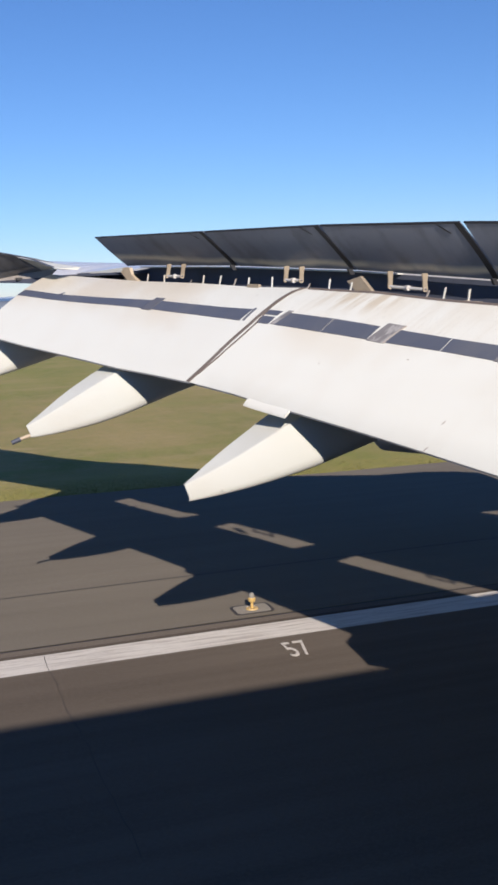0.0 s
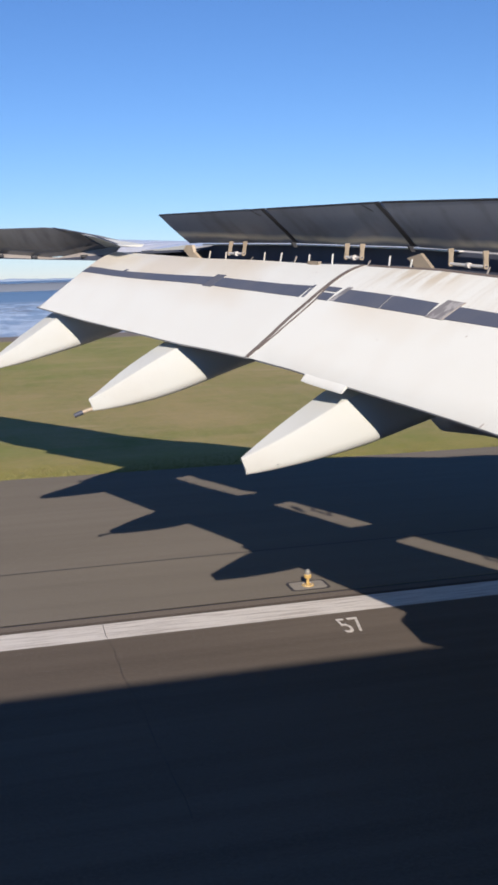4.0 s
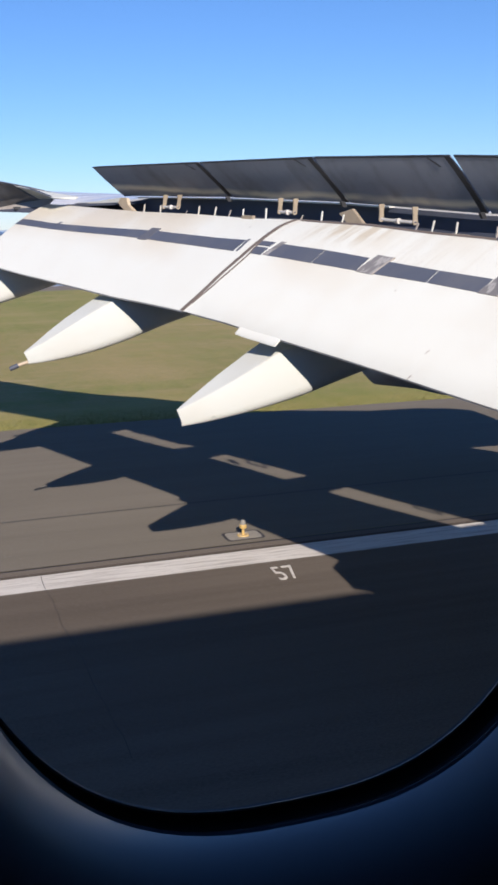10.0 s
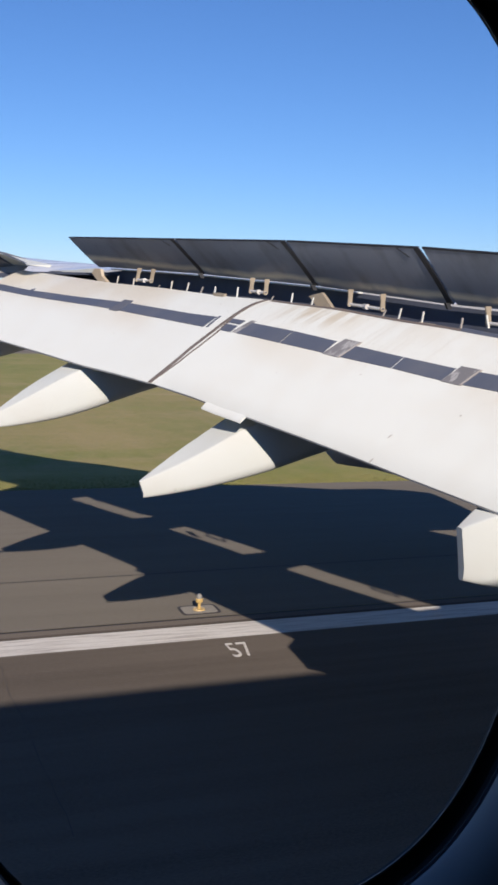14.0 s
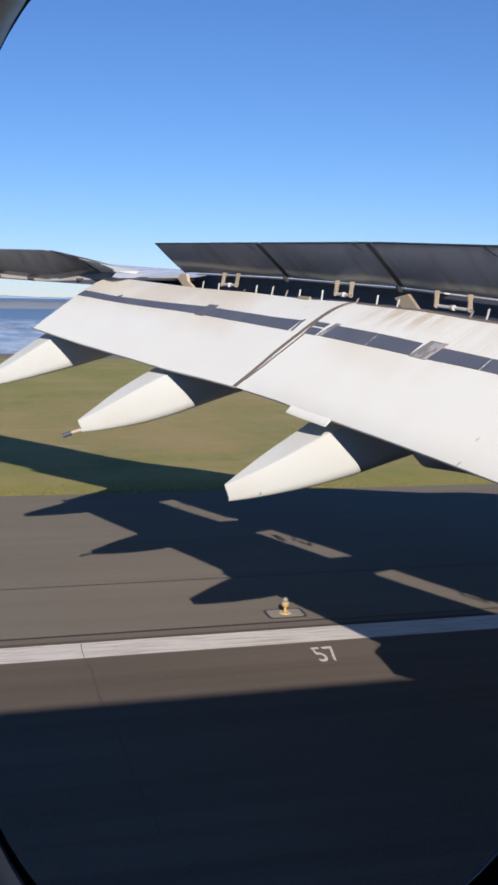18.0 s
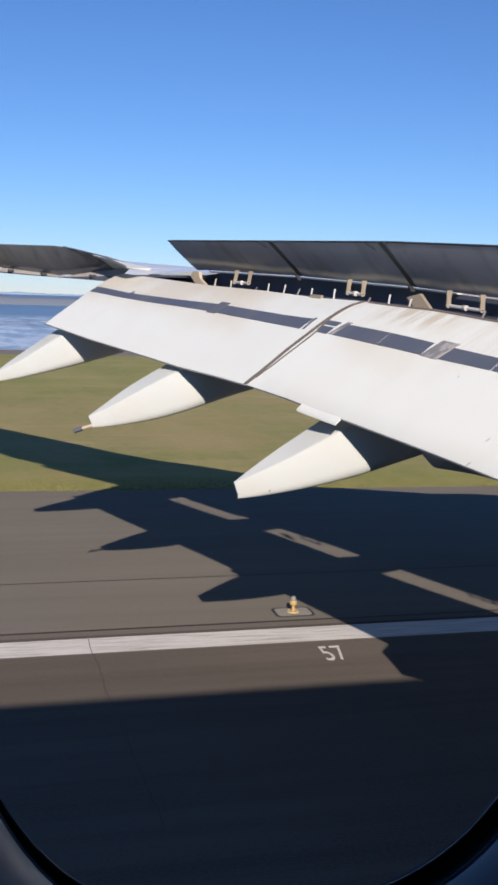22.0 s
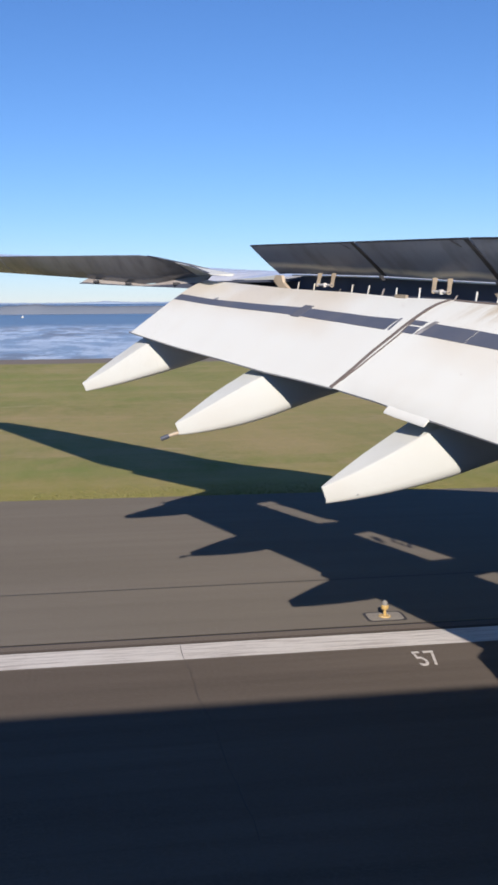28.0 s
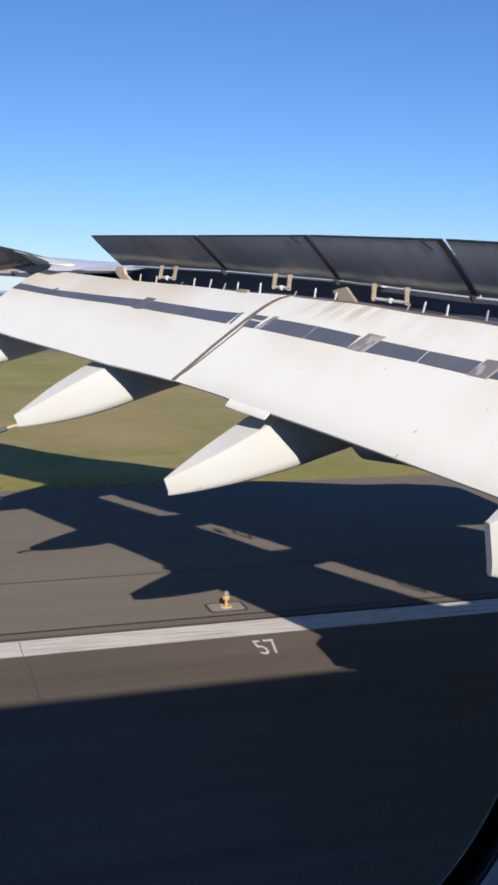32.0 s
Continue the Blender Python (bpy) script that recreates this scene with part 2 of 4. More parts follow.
_c = _k.mix(_k.ramp(_k.noise(6.0, (0.12, 2.0, 1), 6, 0.7), (0.47, (0, 0, 0)), (0.66, (0.7,) * 3)), (0.60, 0.565, 0.49), (0.24, 0.20, 0.16))
_c = _k.mix(_k.ramp(_k.noise(30.0, (0.4, 1, 1), 3), (0.6, (0, 0, 0)), (0.8, (0.5,) * 3)), _c, (0.16, 0.14, 0.12))
_k.base(_c)
TUFT = material("grass_blades", (0.13, 0.13, 0.035), 0.8, 0, 0.2)
_k = Nodes(TUFT)
_c = _k.ramp(_k.geo.outputs["Random Per Island"], (0.0, (0.17, 0.18, 0.05)), (0.5, (0.20, 0.195, 0.06)), (1.0, (0.23, 0.205, 0.075)))
_k.base(_k.mix(_k.ramp(_k.noise(0.3, (0.6, 1, 1), 4), (0.4, (0, 0, 0)), (0.6, (0.5,) * 3)), _c, (0.22, 0.19, 0.07)))
WATER = material("harbour_water", (0.06, 0.10, 0.16), 0.35)
_k = Nodes(WATER)
_y = _k.math("MULTIPLY", _k.coord("Y"), 1 / 1770)
_deep = _k.ramp(_y, (0.10, (0.27, 0.33, 0.40)), (0.19, (0.25, 0.31, 0.385)), (0.29, (0.105, 0.15, 0.22)), (1.0, (0.08, 0.12, 0.19)))
_broad = _k.noise(0.007, (0.6, 1.0, 1), 5, 0.6)
_mud = _k.ramp(_k.noise(0.085, (1.0, 0.45, 1), 9, 0.72), (0.50, (0, 0, 0)), (0.57, (1, 1, 1)))
_bank = _k.ramp(_y, (0.112, (1, 1, 1)), (0.126, (0.9,) * 3), (0.135, (0.0,) * 3), (0.165, (0.15,) * 3), (0.20, (1, 1, 1)), (0.25, (0.8,) * 3), (0.30, (0, 0, 0)))
_foam = _k.ramp(_k.noise(0.13, (0.9, 0.32, 1), 8, 0.72), (0.45, (0, 0, 0)), (0.54, (1, 1, 1)))
_flat = _k.ramp(_y, (0.114, (1, 1, 1)), (0.24, (0.8,) * 3), (0.29, (0, 0, 0)))
_c = _k.mix(_k.mix(1.0, _foam, _flat, "MULTIPLY"), _deep, (0.60, 0.65, 0.69))
_c = _k.mix(_k.mix(1.0, _mud, _bank, "MULTIPLY"), _c, (0.16, 0.14, 0.12))
_c = _k.mix(_k.ramp(_broad, (0.4, (0, 0, 0)), (0.7, (0.4,) * 3)), _c, (0.13, 0.17, 0.225))
_k.base(_c)
HILL1 = material("near_hills", (0.10, 0.135, 0.185), 1.0, 0, 0)
HILL2 = material("far_hills", (0.20, 0.27, 0.37), 1.0, 0, 0)
for _m, _a, _b in ((HILL1, (0.125, 0.155, 0.20), (0.20, 0.22, 0.25)), (HILL2, (0.25, 0.31, 0.41), (0.29, 0.35, 0.44))):
    _k = Nodes(_m)
    _k.base(_k.mix(_k.noise(0.01, (1, 1, 6), 4), _a, _b))


# ---- shapes ----
def part(name, bm, mat, parent=None, label="", smooth=False):
    me = bpy.data.meshes.new(name)
    bmesh.ops.recalc_face_normals(bm, faces=bm.faces)
    bm.to_mesh(me)
    bm.free()
    me.materials.append(mat)
    if smooth:
        me.shade_smooth()
        me.set_sharp_from_angle(angle=radians(38))
    ob = new(name, me)
    if parent:
        ob.parent = parent
    if label:
        tagged(ob, label)
    return ob


def loft(loops, closed=True, caps=True, bm=None):
    """Skin through loops of equal length; each loop is a list of points."""
    bm = bm or bmesh.new()
    rows = [[bm.verts.new(p) for p in lp] for lp in loops]
    n = len(rows[0])
    for a, b in zip(rows, rows[1:]):
        for i in range(n if closed else n - 1):
            j = (i + 1) % n
            bm.faces.new((a[i], a[j], b[j], b[i]))
    if caps and closed:
        bm.faces.new(rows[0][::-1])
        bm.faces.new(rows[-1])
    return bm


def box(x0, x1, y0, y1, z0, z1, bm=None, bevel=0.0):
    bm = bm or bmesh.new()
    made = bmesh.ops.create_cube(bm, size=1.0)["verts"]
    for v in made:
        v.co = Vector(((x0 + x1) / 2 + v.co.x * (x1 - x0), (y0 + y1) / 2 + v.co.y * (y1 - y0), (z0 + z1) / 2 + v.co.z * (z1 - z0)))
    if bevel:
        es = {e for v in made for e in v.link_edges}
        bmesh.ops.bevel(bm, geom=list(es), offset=bevel, segments=2, affect="EDGES", profile=0.5)
    return bm


def tube(p, q, r0, r1=None, n=14, bm=None):
    bm = bm or bmesh.new()
    p, q = Vector(p), Vector(q)
    m = (q - p).to_track_quat("Z", "Y").to_matrix()
    r1 = r0 if r1 is None else r1
    return loft([[p + m @ Vector((math.cos(a) * r0, math.sin(a) * r0, 0)) for a in [2 * math.pi * i / n for i in range(n)]],
                 [q + m @ Vector((math.cos(a) * r1, math.sin(a) * r1, 0)) for a in [2 * math.pi * i / n for i in range(n)]]], bm=bm)


def curve(*pairs):
    xs, zs = zip(*pairs)
    return lambda y: float(np.interp(y, xs, zs))


# ---- lines of the wing, by the distance y out from the cabin ----
def te_x(y):
    return 4.60 - 0.455 * (y - 12.67)


te_z = curve((2, 3.03), (9.2, 4.20), (10.25, 4.38), (10.96, 4.508), (11.78, 4.648), (12.94, 4.832), (13.54, 4.92), (13.97, 5.0), (14.9, 5.12), (15.9, 5.215), (16.6, 5.265), (17.44, 5.365), (18.4, 5.47), (19.4, 5.58), (21.4, 5.845), (26, 6.38))
ridge_z = curve((2, 5.5), (7.6, 5.98), (9, 6.0), (10.0, 6.03), (10.9, 6.09), (11.55, 6.17), (12.42, 6.245), (13.4, 6.365), (14.0, 6.40), (14.9, 6.47), (15.7, 6.495), (17, 6.597), (18.5, 6.675), (20.8, 6.856), (21.1, 6.87), (21.36, 6.90), (22.0, 6.90), (26, 7.10), (38, 7.9))
RIDGE = 1.73


def on_flap(y, u, lift=0.0):
    """A point of the flap's upper surface: u = 0 at the trailing edge, 1 at the ridge."""
    z0, z1 = te_z(y), ridge_z(y)
    bulge = 0.66 * u * (1 - u)
    return Vector((te_x(y) + RIDGE * u - lift * 0.55, y - lift * 0.25, z0 + (z1 - z0) * u + bulge + lift * 0.8))


def flap_loop(y, back=0.0):
    us = [-back, 0.12, 0.25, 0.38, 0.5, 0.62, 0.74, 0.86, 0.95, 1.0]
    top = [on_flap(y, u) for u in us]
    z1, deep = ridge_z(y), float(np.interp(y, (15.9, 17.2), (2.2, 1.0)))
    nose = [Vector((te_x(y) + RIDGE + a * deep, y, z1 + b)) for a, b in ((0.09, -0.05), (0.15, -0.15), (0.12, -0.30), (0.0, -0.42))]
    low = []
    for u in (0.75, 0.5, 0.25, 0.08):
        p = on_flap(y, u)
        low.append(p - Vector((-0.02, 0, 0.05 + 0.42 * u)))
    p = on_flap(y, -back)
    low.append(p - Vector((0, 0, 0.008)))
    return top + nose + low


# the fuselage: its axis and radius
FY, FR = -2.85, 3.4
FZ = (15.15 - FY - 2.025 * FR) / 1.761
airliner = tagged(new("airliner"), "white wide-body airliner on a runway, spoilers raised, flaps lowered", "airliner")


end_y = curve((0, 21.15), (0.3, 21.03), (0.5, 21.08), (0.6, 21.14), (0.7, 21.20), (0.8, 21.27), (1.0, 21.36))      # outer edge of the outer flap


def flap(name, y0, y1, label, back=0.0, n=14, end=None):
    loops = []
    for i in range(n + 1):
        y = y0 + (y1 - y0) * i / n
        loops.append(flap_loop(y, back))
    if end:
        x0 = loops[-1][0].x
        for p in loops[-1]:
            u = min(1.0, max(0.0, (p.x - x0) / RIDGE))
            p.y = end(u)
            p.x += te_x(p.y) - te_x(y1)
            p.z += (te_z(p.y) - te_z(y1)) * (1 - u) + (ridge_z(p.y) - ridge_z(y1)) * u
    return part(name, loft(loops), WHITE, airliner, label, True)


outer_flap = flap("outer_flap", 14.83, 21.18, "white outer flap, fully lowered, with a dark seal strip", end=end_y)
middle_flap = flap("middle_flap", 9.15, 14.828, "white middle flap, fully lowered, dirt streaked near its ridge")
inner_flap = flap("inner_flap", 2.2, 9.10, "white inner flap, fully lowered", back=-0.12)


def flap_panel(name, parent, y0, y1, u0, u1, mat, lift=0.006, skew=0.0, label=""):
    """A thin plate lying on the flap's upper surface between two spans and two depths."""
    loops = []
    for i in range(5):
        y = y0 + (y1 - y0) * i / 4
        us = [u0 + (u1 - u0) * k / 3 for k in range(4)]
        upper = [on_flap(y + skew * (u - u0), u, lift) for u in us]
        lower = [on_flap(y + skew * (u - u0), u, -0.004) for u in reversed(us)]
        loops.append(upper + lower)
    return part(name, loft(loops), mat, parent, label)


band_low = curve((9, 0.560), (10.2, 0.553), (10.9, 0.541), (11.6, 0.538), (12.7, 0.531), (13.5, 0.525), (14.4, 0.528), (15.0, 0.525), (15.9, 0.541), (17.4, 0.548), (18.2, 0.544), (19.0, 0.527), (20, 0.508), (21.3, 0.500))
band_top = curve((9, 0.670), (10.4, 0.662), (10.9, 0.649), (11.6, 0.641), (12.7, 0.652), (13.5, 0.656), (14.4, 0.660), (15.2, 0.657), (16.2, 0.662), (17.4, 0.661), (18.4, 0.639), (19.2, 0.621), (20, 0.597), (21.3, 0.603))


def band(parent, y0, y1):
    """One length of the dark strip that runs across the flaps."""
    loops, n = [], max(2, int((y1 - y0) / 0.3))
    for i in range(n + 1):
        y = y0 + (y1 - y0) * i / n
        us = [band_low(y) + (band_top(y) - band_low(y)) * k / 3 for k in range(4)]
        loops.append([on_flap(y, u, 0.006) for u in us] + [on_flap(y, u, -0.004) for u in reversed(us)])
    return part("seal_strip", loft(loops), STRIP, parent)


for y0, y1 in ((19.87, 21.08), (17.36, 19.865), (15.03, 17.11)):
    band(outer_flap, y0, y1)
for y0, y1 in ((13.488, 14.33), (12.71, 13.472), (11.618, 12.43), (10.87, 11.602), (9.2, 10.62)):
    band(middle_flap, y0, y1)
for y0, y1 in ((8.1, 9.0), (7.0, 8.08), (5.9, 6.98), (4.8, 5.88)):
    band(inner_flap, y0, y1)
for y0, y1, u0, u1 in ((12.44, 12.70, 0.525, 0.69), (10.63, 10.89, 0.537, 0.675)):
    plate = flap_panel("wear_plate", middle_flap, y0, y1, u0, u1, PATCH, 0.008, -0.38, "scuffed grey wear plate over the seal strip")
    flap_panel("plate_fold", plate, y0 - 0.02, y0 + 0.008, u0, u1, TAN, 0.010, -0.38, "bare edge of the wear plate")
flap_panel("wear_plate", outer_flap, 17.12, 17.35, 0.533, 0.70, DULL, 0.008, 0.0, "dark wear plate over the seal strip")
flap_panel("strip_fin", outer_flap, 19.84, 19.90, 0.598, 0.635, STRIP, 0.008, -0.6)
flap_panel("access_plate", outer_flap, 14.935, 14.975, 0.530, 0.672, STRIP, 0.007, 0.28)
flap_panel("access_plate", middle_flap, 14.46, 14.75, 0.616, 0.668, STRIP, 0.007, -0.2)
flap_panel("access_plate", middle_flap, 14.45, 14.68, 0.525, 0.600, STRIP, 0.007, 0.1)
flap_panel("strip_end", middle_flap, 14.33, 14.42, 0.530, 0.685, PATCH, 0.008, -0.4, "lighter grey end of the seal strip")
# joint between the two flaps: two brown seals that bow inboard, with a white lip between them
seal_out = curve((0.0, 14.94), (0.05, 14.90), (0.11, 14.855), (0.2, 14.81), (0.3, 14.785), (0.4, 14.757), (0.5, 14.742), (0.6, 14.75), (0.7, 14.76), (0.82, 14.78), (0.92, 14.78), (1.0, 14.72))
seal_gap = curve((0.0, 0.03), (0.1, 0.035), (0.2, 0.06), (0.35, 0.085), (0.5, 0.080), (0.62, 0.045), (1.0, 0.03))


def joint_strip(name, u0, u1, edge0, edge1, mat, lift, label):
    rows = []
    for i in range(29):
        u = u0 + (u1 - u0) * i / 28
        ya, yb = edge0(u), edge1(u)
        rows.append([on_flap(ya, u, lift), on_flap(yb, u, lift), on_flap(yb, u, -0.004), on_flap(ya, u, -0.004)])
    return part(name, loft(rows), mat, outer_flap, label)


joint_strip("joint_seal", 0.0, 1.0, lambda u: seal_out(u) - 0.030, lambda u: seal_out(u) + 0.040, SEAL, 0.010, "brown rubber seal between the flaps")
joint_strip("joint_lip", 0.06, 0.66, lambda u: seal_out(u) - seal_gap(u) + 0.010, lambda u: seal_out(u) - 0.029, WHITE, 0.007, "white lip of the flap joint")
joint_strip("joint_seal", 0.06, 0.66, lambda u: seal_out(u) - seal_gap(u) - 0.014, lambda u: seal_out(u) - seal_gap(u) + 0.009, SEAL, 0.009, "thin brown seal beside the white lip")
for u0, u1, mat in ((0.0, 0.022, TAN), (0.14, 0.162, TAN)):
    flap_panel("panel_seam", middle_flap, 10.90, 10.915, u0, u1, mat, 0.002, -0.9)
for y, u in ((13.05, 0.30), (15.35, 0.84), (11.9, 0.44), (12.25, 0.62), (16.6, 0.30), (18.3, 0.25), (10.3, 0.36)):
    flap_panel("fastener", middle_flap if y < 14.8 else outer_flap, y, y + 0.016, u, u + 0.008, TAN, 0.004)
# dark lower lip along the trailing edges
for parent, y0, y1 in ((outer_flap, 14.95, 21.28), (middle_flap, 9.17, 14.78)):
    lip_rows = []
    for i in range(25):
        p = on_flap(y0 + (y1 - y0) * i / 24, 0.0)
        lip_rows.append([p + Vector(q) for q in ((0.0, 0, -0.009), (0.10, 0, 0.03), (0.10, 0, -0.05), (0.012, 0, -0.034))])
    part("trailing_edge_strip", loft(lip_rows), UNDER, parent, "grey strip under the trailing edge")
# tab that reaches back from the middle flap's trailing edge
tab_loops = []
for y, b in ((12.96, 1.0), (13.05, 1.0), (13.25, 1.0), (13.50, 1.0), (13.72, 1.0)):
    p, back = on_flap(y, 0.0, 0.001), (on_flap(y, 0.0) - on_flap(y, 0.12)) / 0.12
    upper = [p, p + back * 0.02 * b, p + back * 0.042 * b]
    tab_loops.append(upper + [upper[2] - Vector((0, 0, 0.022)), on_flap(y, 0.05) - Vector((0, 0, 0.05))])
part("edge_tab", loft(tab_loops), WHITE, middle_flap, "", True)
# small posts along the flap noses: place, foot over the ridge, height, lean
for y, foot, tall, lean in ((18.47, 0.0, 0.13, 0.05), (18.01, 0.0, 0.12, 0.03), (17.40, -0.01, 0.05, 0.12), (17.02, 0.0, 0.13, 0.04), (16.63, 0.01, 0.13, 0.06), (16.30, 0.02, 0.08, 0.07), (15.97, 0.02, 0.12, 0.03), (15.46, 0.05, 0.11, 0.02),
                            (14.76, 0.01, 0.055, 0.07), (14.34, 0.02, 0.13, 0.03), (13.96, 0.01, 0.11, 0.05), (12.69, 0.05, 0.045, 0.05), (12.43, 0.06, 0.10, 0.04), (12.07, 0.0, 0.16, 0.03), (11.48, 0.07, 0.08, 0.02), (11.09, 0.14, 0.11, -0.04), (10.62, 0.08, 0.10, 0.03)):
    x, z = te_x(y) + 1.80, ridge_z(y) + foot
    part("nose_post", loft([[Vector((x + a + q * lean * 0.45, y + b - q * lean, z - 0.06 + q * (tall + 0.06))) for a, b in ((-0.011, -0.013), (0.011, -0.013), (0.011, 0.013), (-0.011, 0.013))] for q in (0.0, 1.0)]),
         WHITE if tall > 0.09 else TAN, outer_flap if y > 14.85 else middle_flap)
for y0, y1, h, mat in ((11.35, 14.62, 0.012, SEAL), (9.3, 11.38, 0.03, STRIP)):
    part("ridge_seal", loft([[Vector((te_x(yy) + o, yy, ridge_z(yy) + z)) for o, z in ((1.70, -0.012), (1.715, h), (1.76, h), (1.79, -0.05))] for yy in np.linspace(y0, y1, 9)]), mat, middle_flap, "brown seal along the flap's ridge")
part("post_foot", loft([[Vector((te_x(yy) + o, yy, ridge_z(yy) + h)) for o, h in ((1.74, -0.02), (1.74, 0.012), (1.80, 0.012), (1.80, -0.02))] for yy in (11.85, 12.09)]), PRIMER, middle_flap, "cream foot plate at the flap's ridge")


# ---- wing ----
def le_x(y):
    return 6.5 - 0.72 * (y - 22.2) if y > 12 else 13.84 - 0.95 * (y - 12)


def wing_loop(y, rear, lift=0.22, thin=None, fwd=0.0):
    """Section of the fixed wing from its rear face at te_x + rear to the leading edge."""
    xr, xl, z = te_x(y) + rear, le_x(y) + fwd, ridge_z(y)
    c = xl - xr
    t = 0.11 * c + 0.12
    pts = []
    for u in (0.0, 0.1, 0.25, 0.45, 0.65, 0.82, 0.94, 1.0):
        pts.append(Vector((xr + c * u, y, z + lift + (1.6 * u * (1 - u) ** 0.9 - 0.3 * u) * t)))
    for u in (0.96, 0.82, 0.6, 0.4, 0.2, 0.0):
        low = z - 0.34 * (1 - u) - 0.15 * u - 2.2 * u * (1 - u) * t
        if thin:
            low = min(thin(y) + 0.09 + 0.12 * u, z + lift - 0.3 * u * t - 0.02)
        pts.append(Vector((xr + c * u, y, low)))
    return pts


inner_ys = [0.0, 3, 6, 9, 12, 14, 16, 18, 20, 21, 22, 23, 24.0]
part("inner_wing", loft([wing_loop(y, 2.95, float(np.interp(y, (19.5, 21, 22, 23), (0.22, 0.07, 0.05, 0.0)))) for y in inner_ys]), WINGTOP, airliner, "light grey fixed wing ahead of the flaps", True)
outer_ys = [20.8, 21.6, 22.3, 23, 25, 27, 29, 31, 33, 35.5, 38, 40.5, 42.5]
ail_top = curve((19.2, 6.97), (20.1, 7.20), (21.63, 7.43), (30.2, 7.77), (36, 8.0), (43, 8.3))
ail_bot = curve((19.2, 6.95), (20.5, 6.97), (22.45, 6.83), (25.8, 7.05), (31.65, 7.36), (36, 7.6), (43, 8.0))
EYE = Vector((0, 0, 6.5))


def out(x, y, z):
    return EYE + (Vector((x, y, z)) - EYE) * float(np.interp(y, (20.5, 28.0), (1.06, 0.95)))


part("outer_wing", loft([[out(*p) for p in wing_loop(y, 1.22 + 1.2 * max(0, 1 - (y - 20.8) / 2), float(np.interp(y, (20, 24, 28, 31), (-0.03, 0.0, 0.08, 0.22))), lambda v: max(6.98, ail_bot(v) + 0.02), 0.5 + 0.9 * min(1.0, (y - 20.1) / 5))] for y in outer_ys]), WINGTOP, airliner, "light grey outer wing with raised ailerons", True)

sp_top = curve((4, 6.86), (9.0, 7.04), (11.2, 7.16), (12.3, 7.25), (14.64, 7.385), (17.1, 7.465), (20.14, 7.565))
sp_bot = curve((4, 6.12), (7.9, 6.28), (9.5, 6.32), (11.7, 6.44), (12.5, 6.49), (14.9, 6.72), (17.5, 6.89), (20.0, 7.0))
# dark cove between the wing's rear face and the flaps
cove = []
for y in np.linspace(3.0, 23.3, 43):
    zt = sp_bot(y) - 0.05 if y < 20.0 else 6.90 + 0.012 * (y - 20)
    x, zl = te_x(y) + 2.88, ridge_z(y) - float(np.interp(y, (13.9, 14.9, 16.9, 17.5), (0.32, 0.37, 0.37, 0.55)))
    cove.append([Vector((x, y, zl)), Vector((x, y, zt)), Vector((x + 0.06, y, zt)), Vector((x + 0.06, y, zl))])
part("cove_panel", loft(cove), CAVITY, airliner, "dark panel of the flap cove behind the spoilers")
# added plate: keeps sun from leaking through the cove into the wing's shadow
part("cove_light_stop", loft([[Vector((te_x(y) + o, y, ridge_z(y) + h)) for o, h in ((1.70, -0.16), (1.70, -0.12), (3.05, -0.12), (3.05, -0.16))] for y in (19.9, 20.6, 21.3, 21.8)]), CAVITY, airliner, "added dark plate stopping sun at the cove's outer end")
# white strip that draws the sunlit edge below the spoilers
lip = []
for y in np.linspace(14.2, 20.0, 16):
    x, z = te_x(y) + 2.70, sp_bot(y) - 0.045
    lip.append([Vector((x, y, z)), Vector((x, y, z + 0.022)), Vector((x + 0.2, y, z + 0.022)), Vector((x + 0.2, y, z))])
part("sunlit_edge_strip", loft(lip), WHITE, airliner, "thin white strip standing in for the sunlit edge under the spoilers")

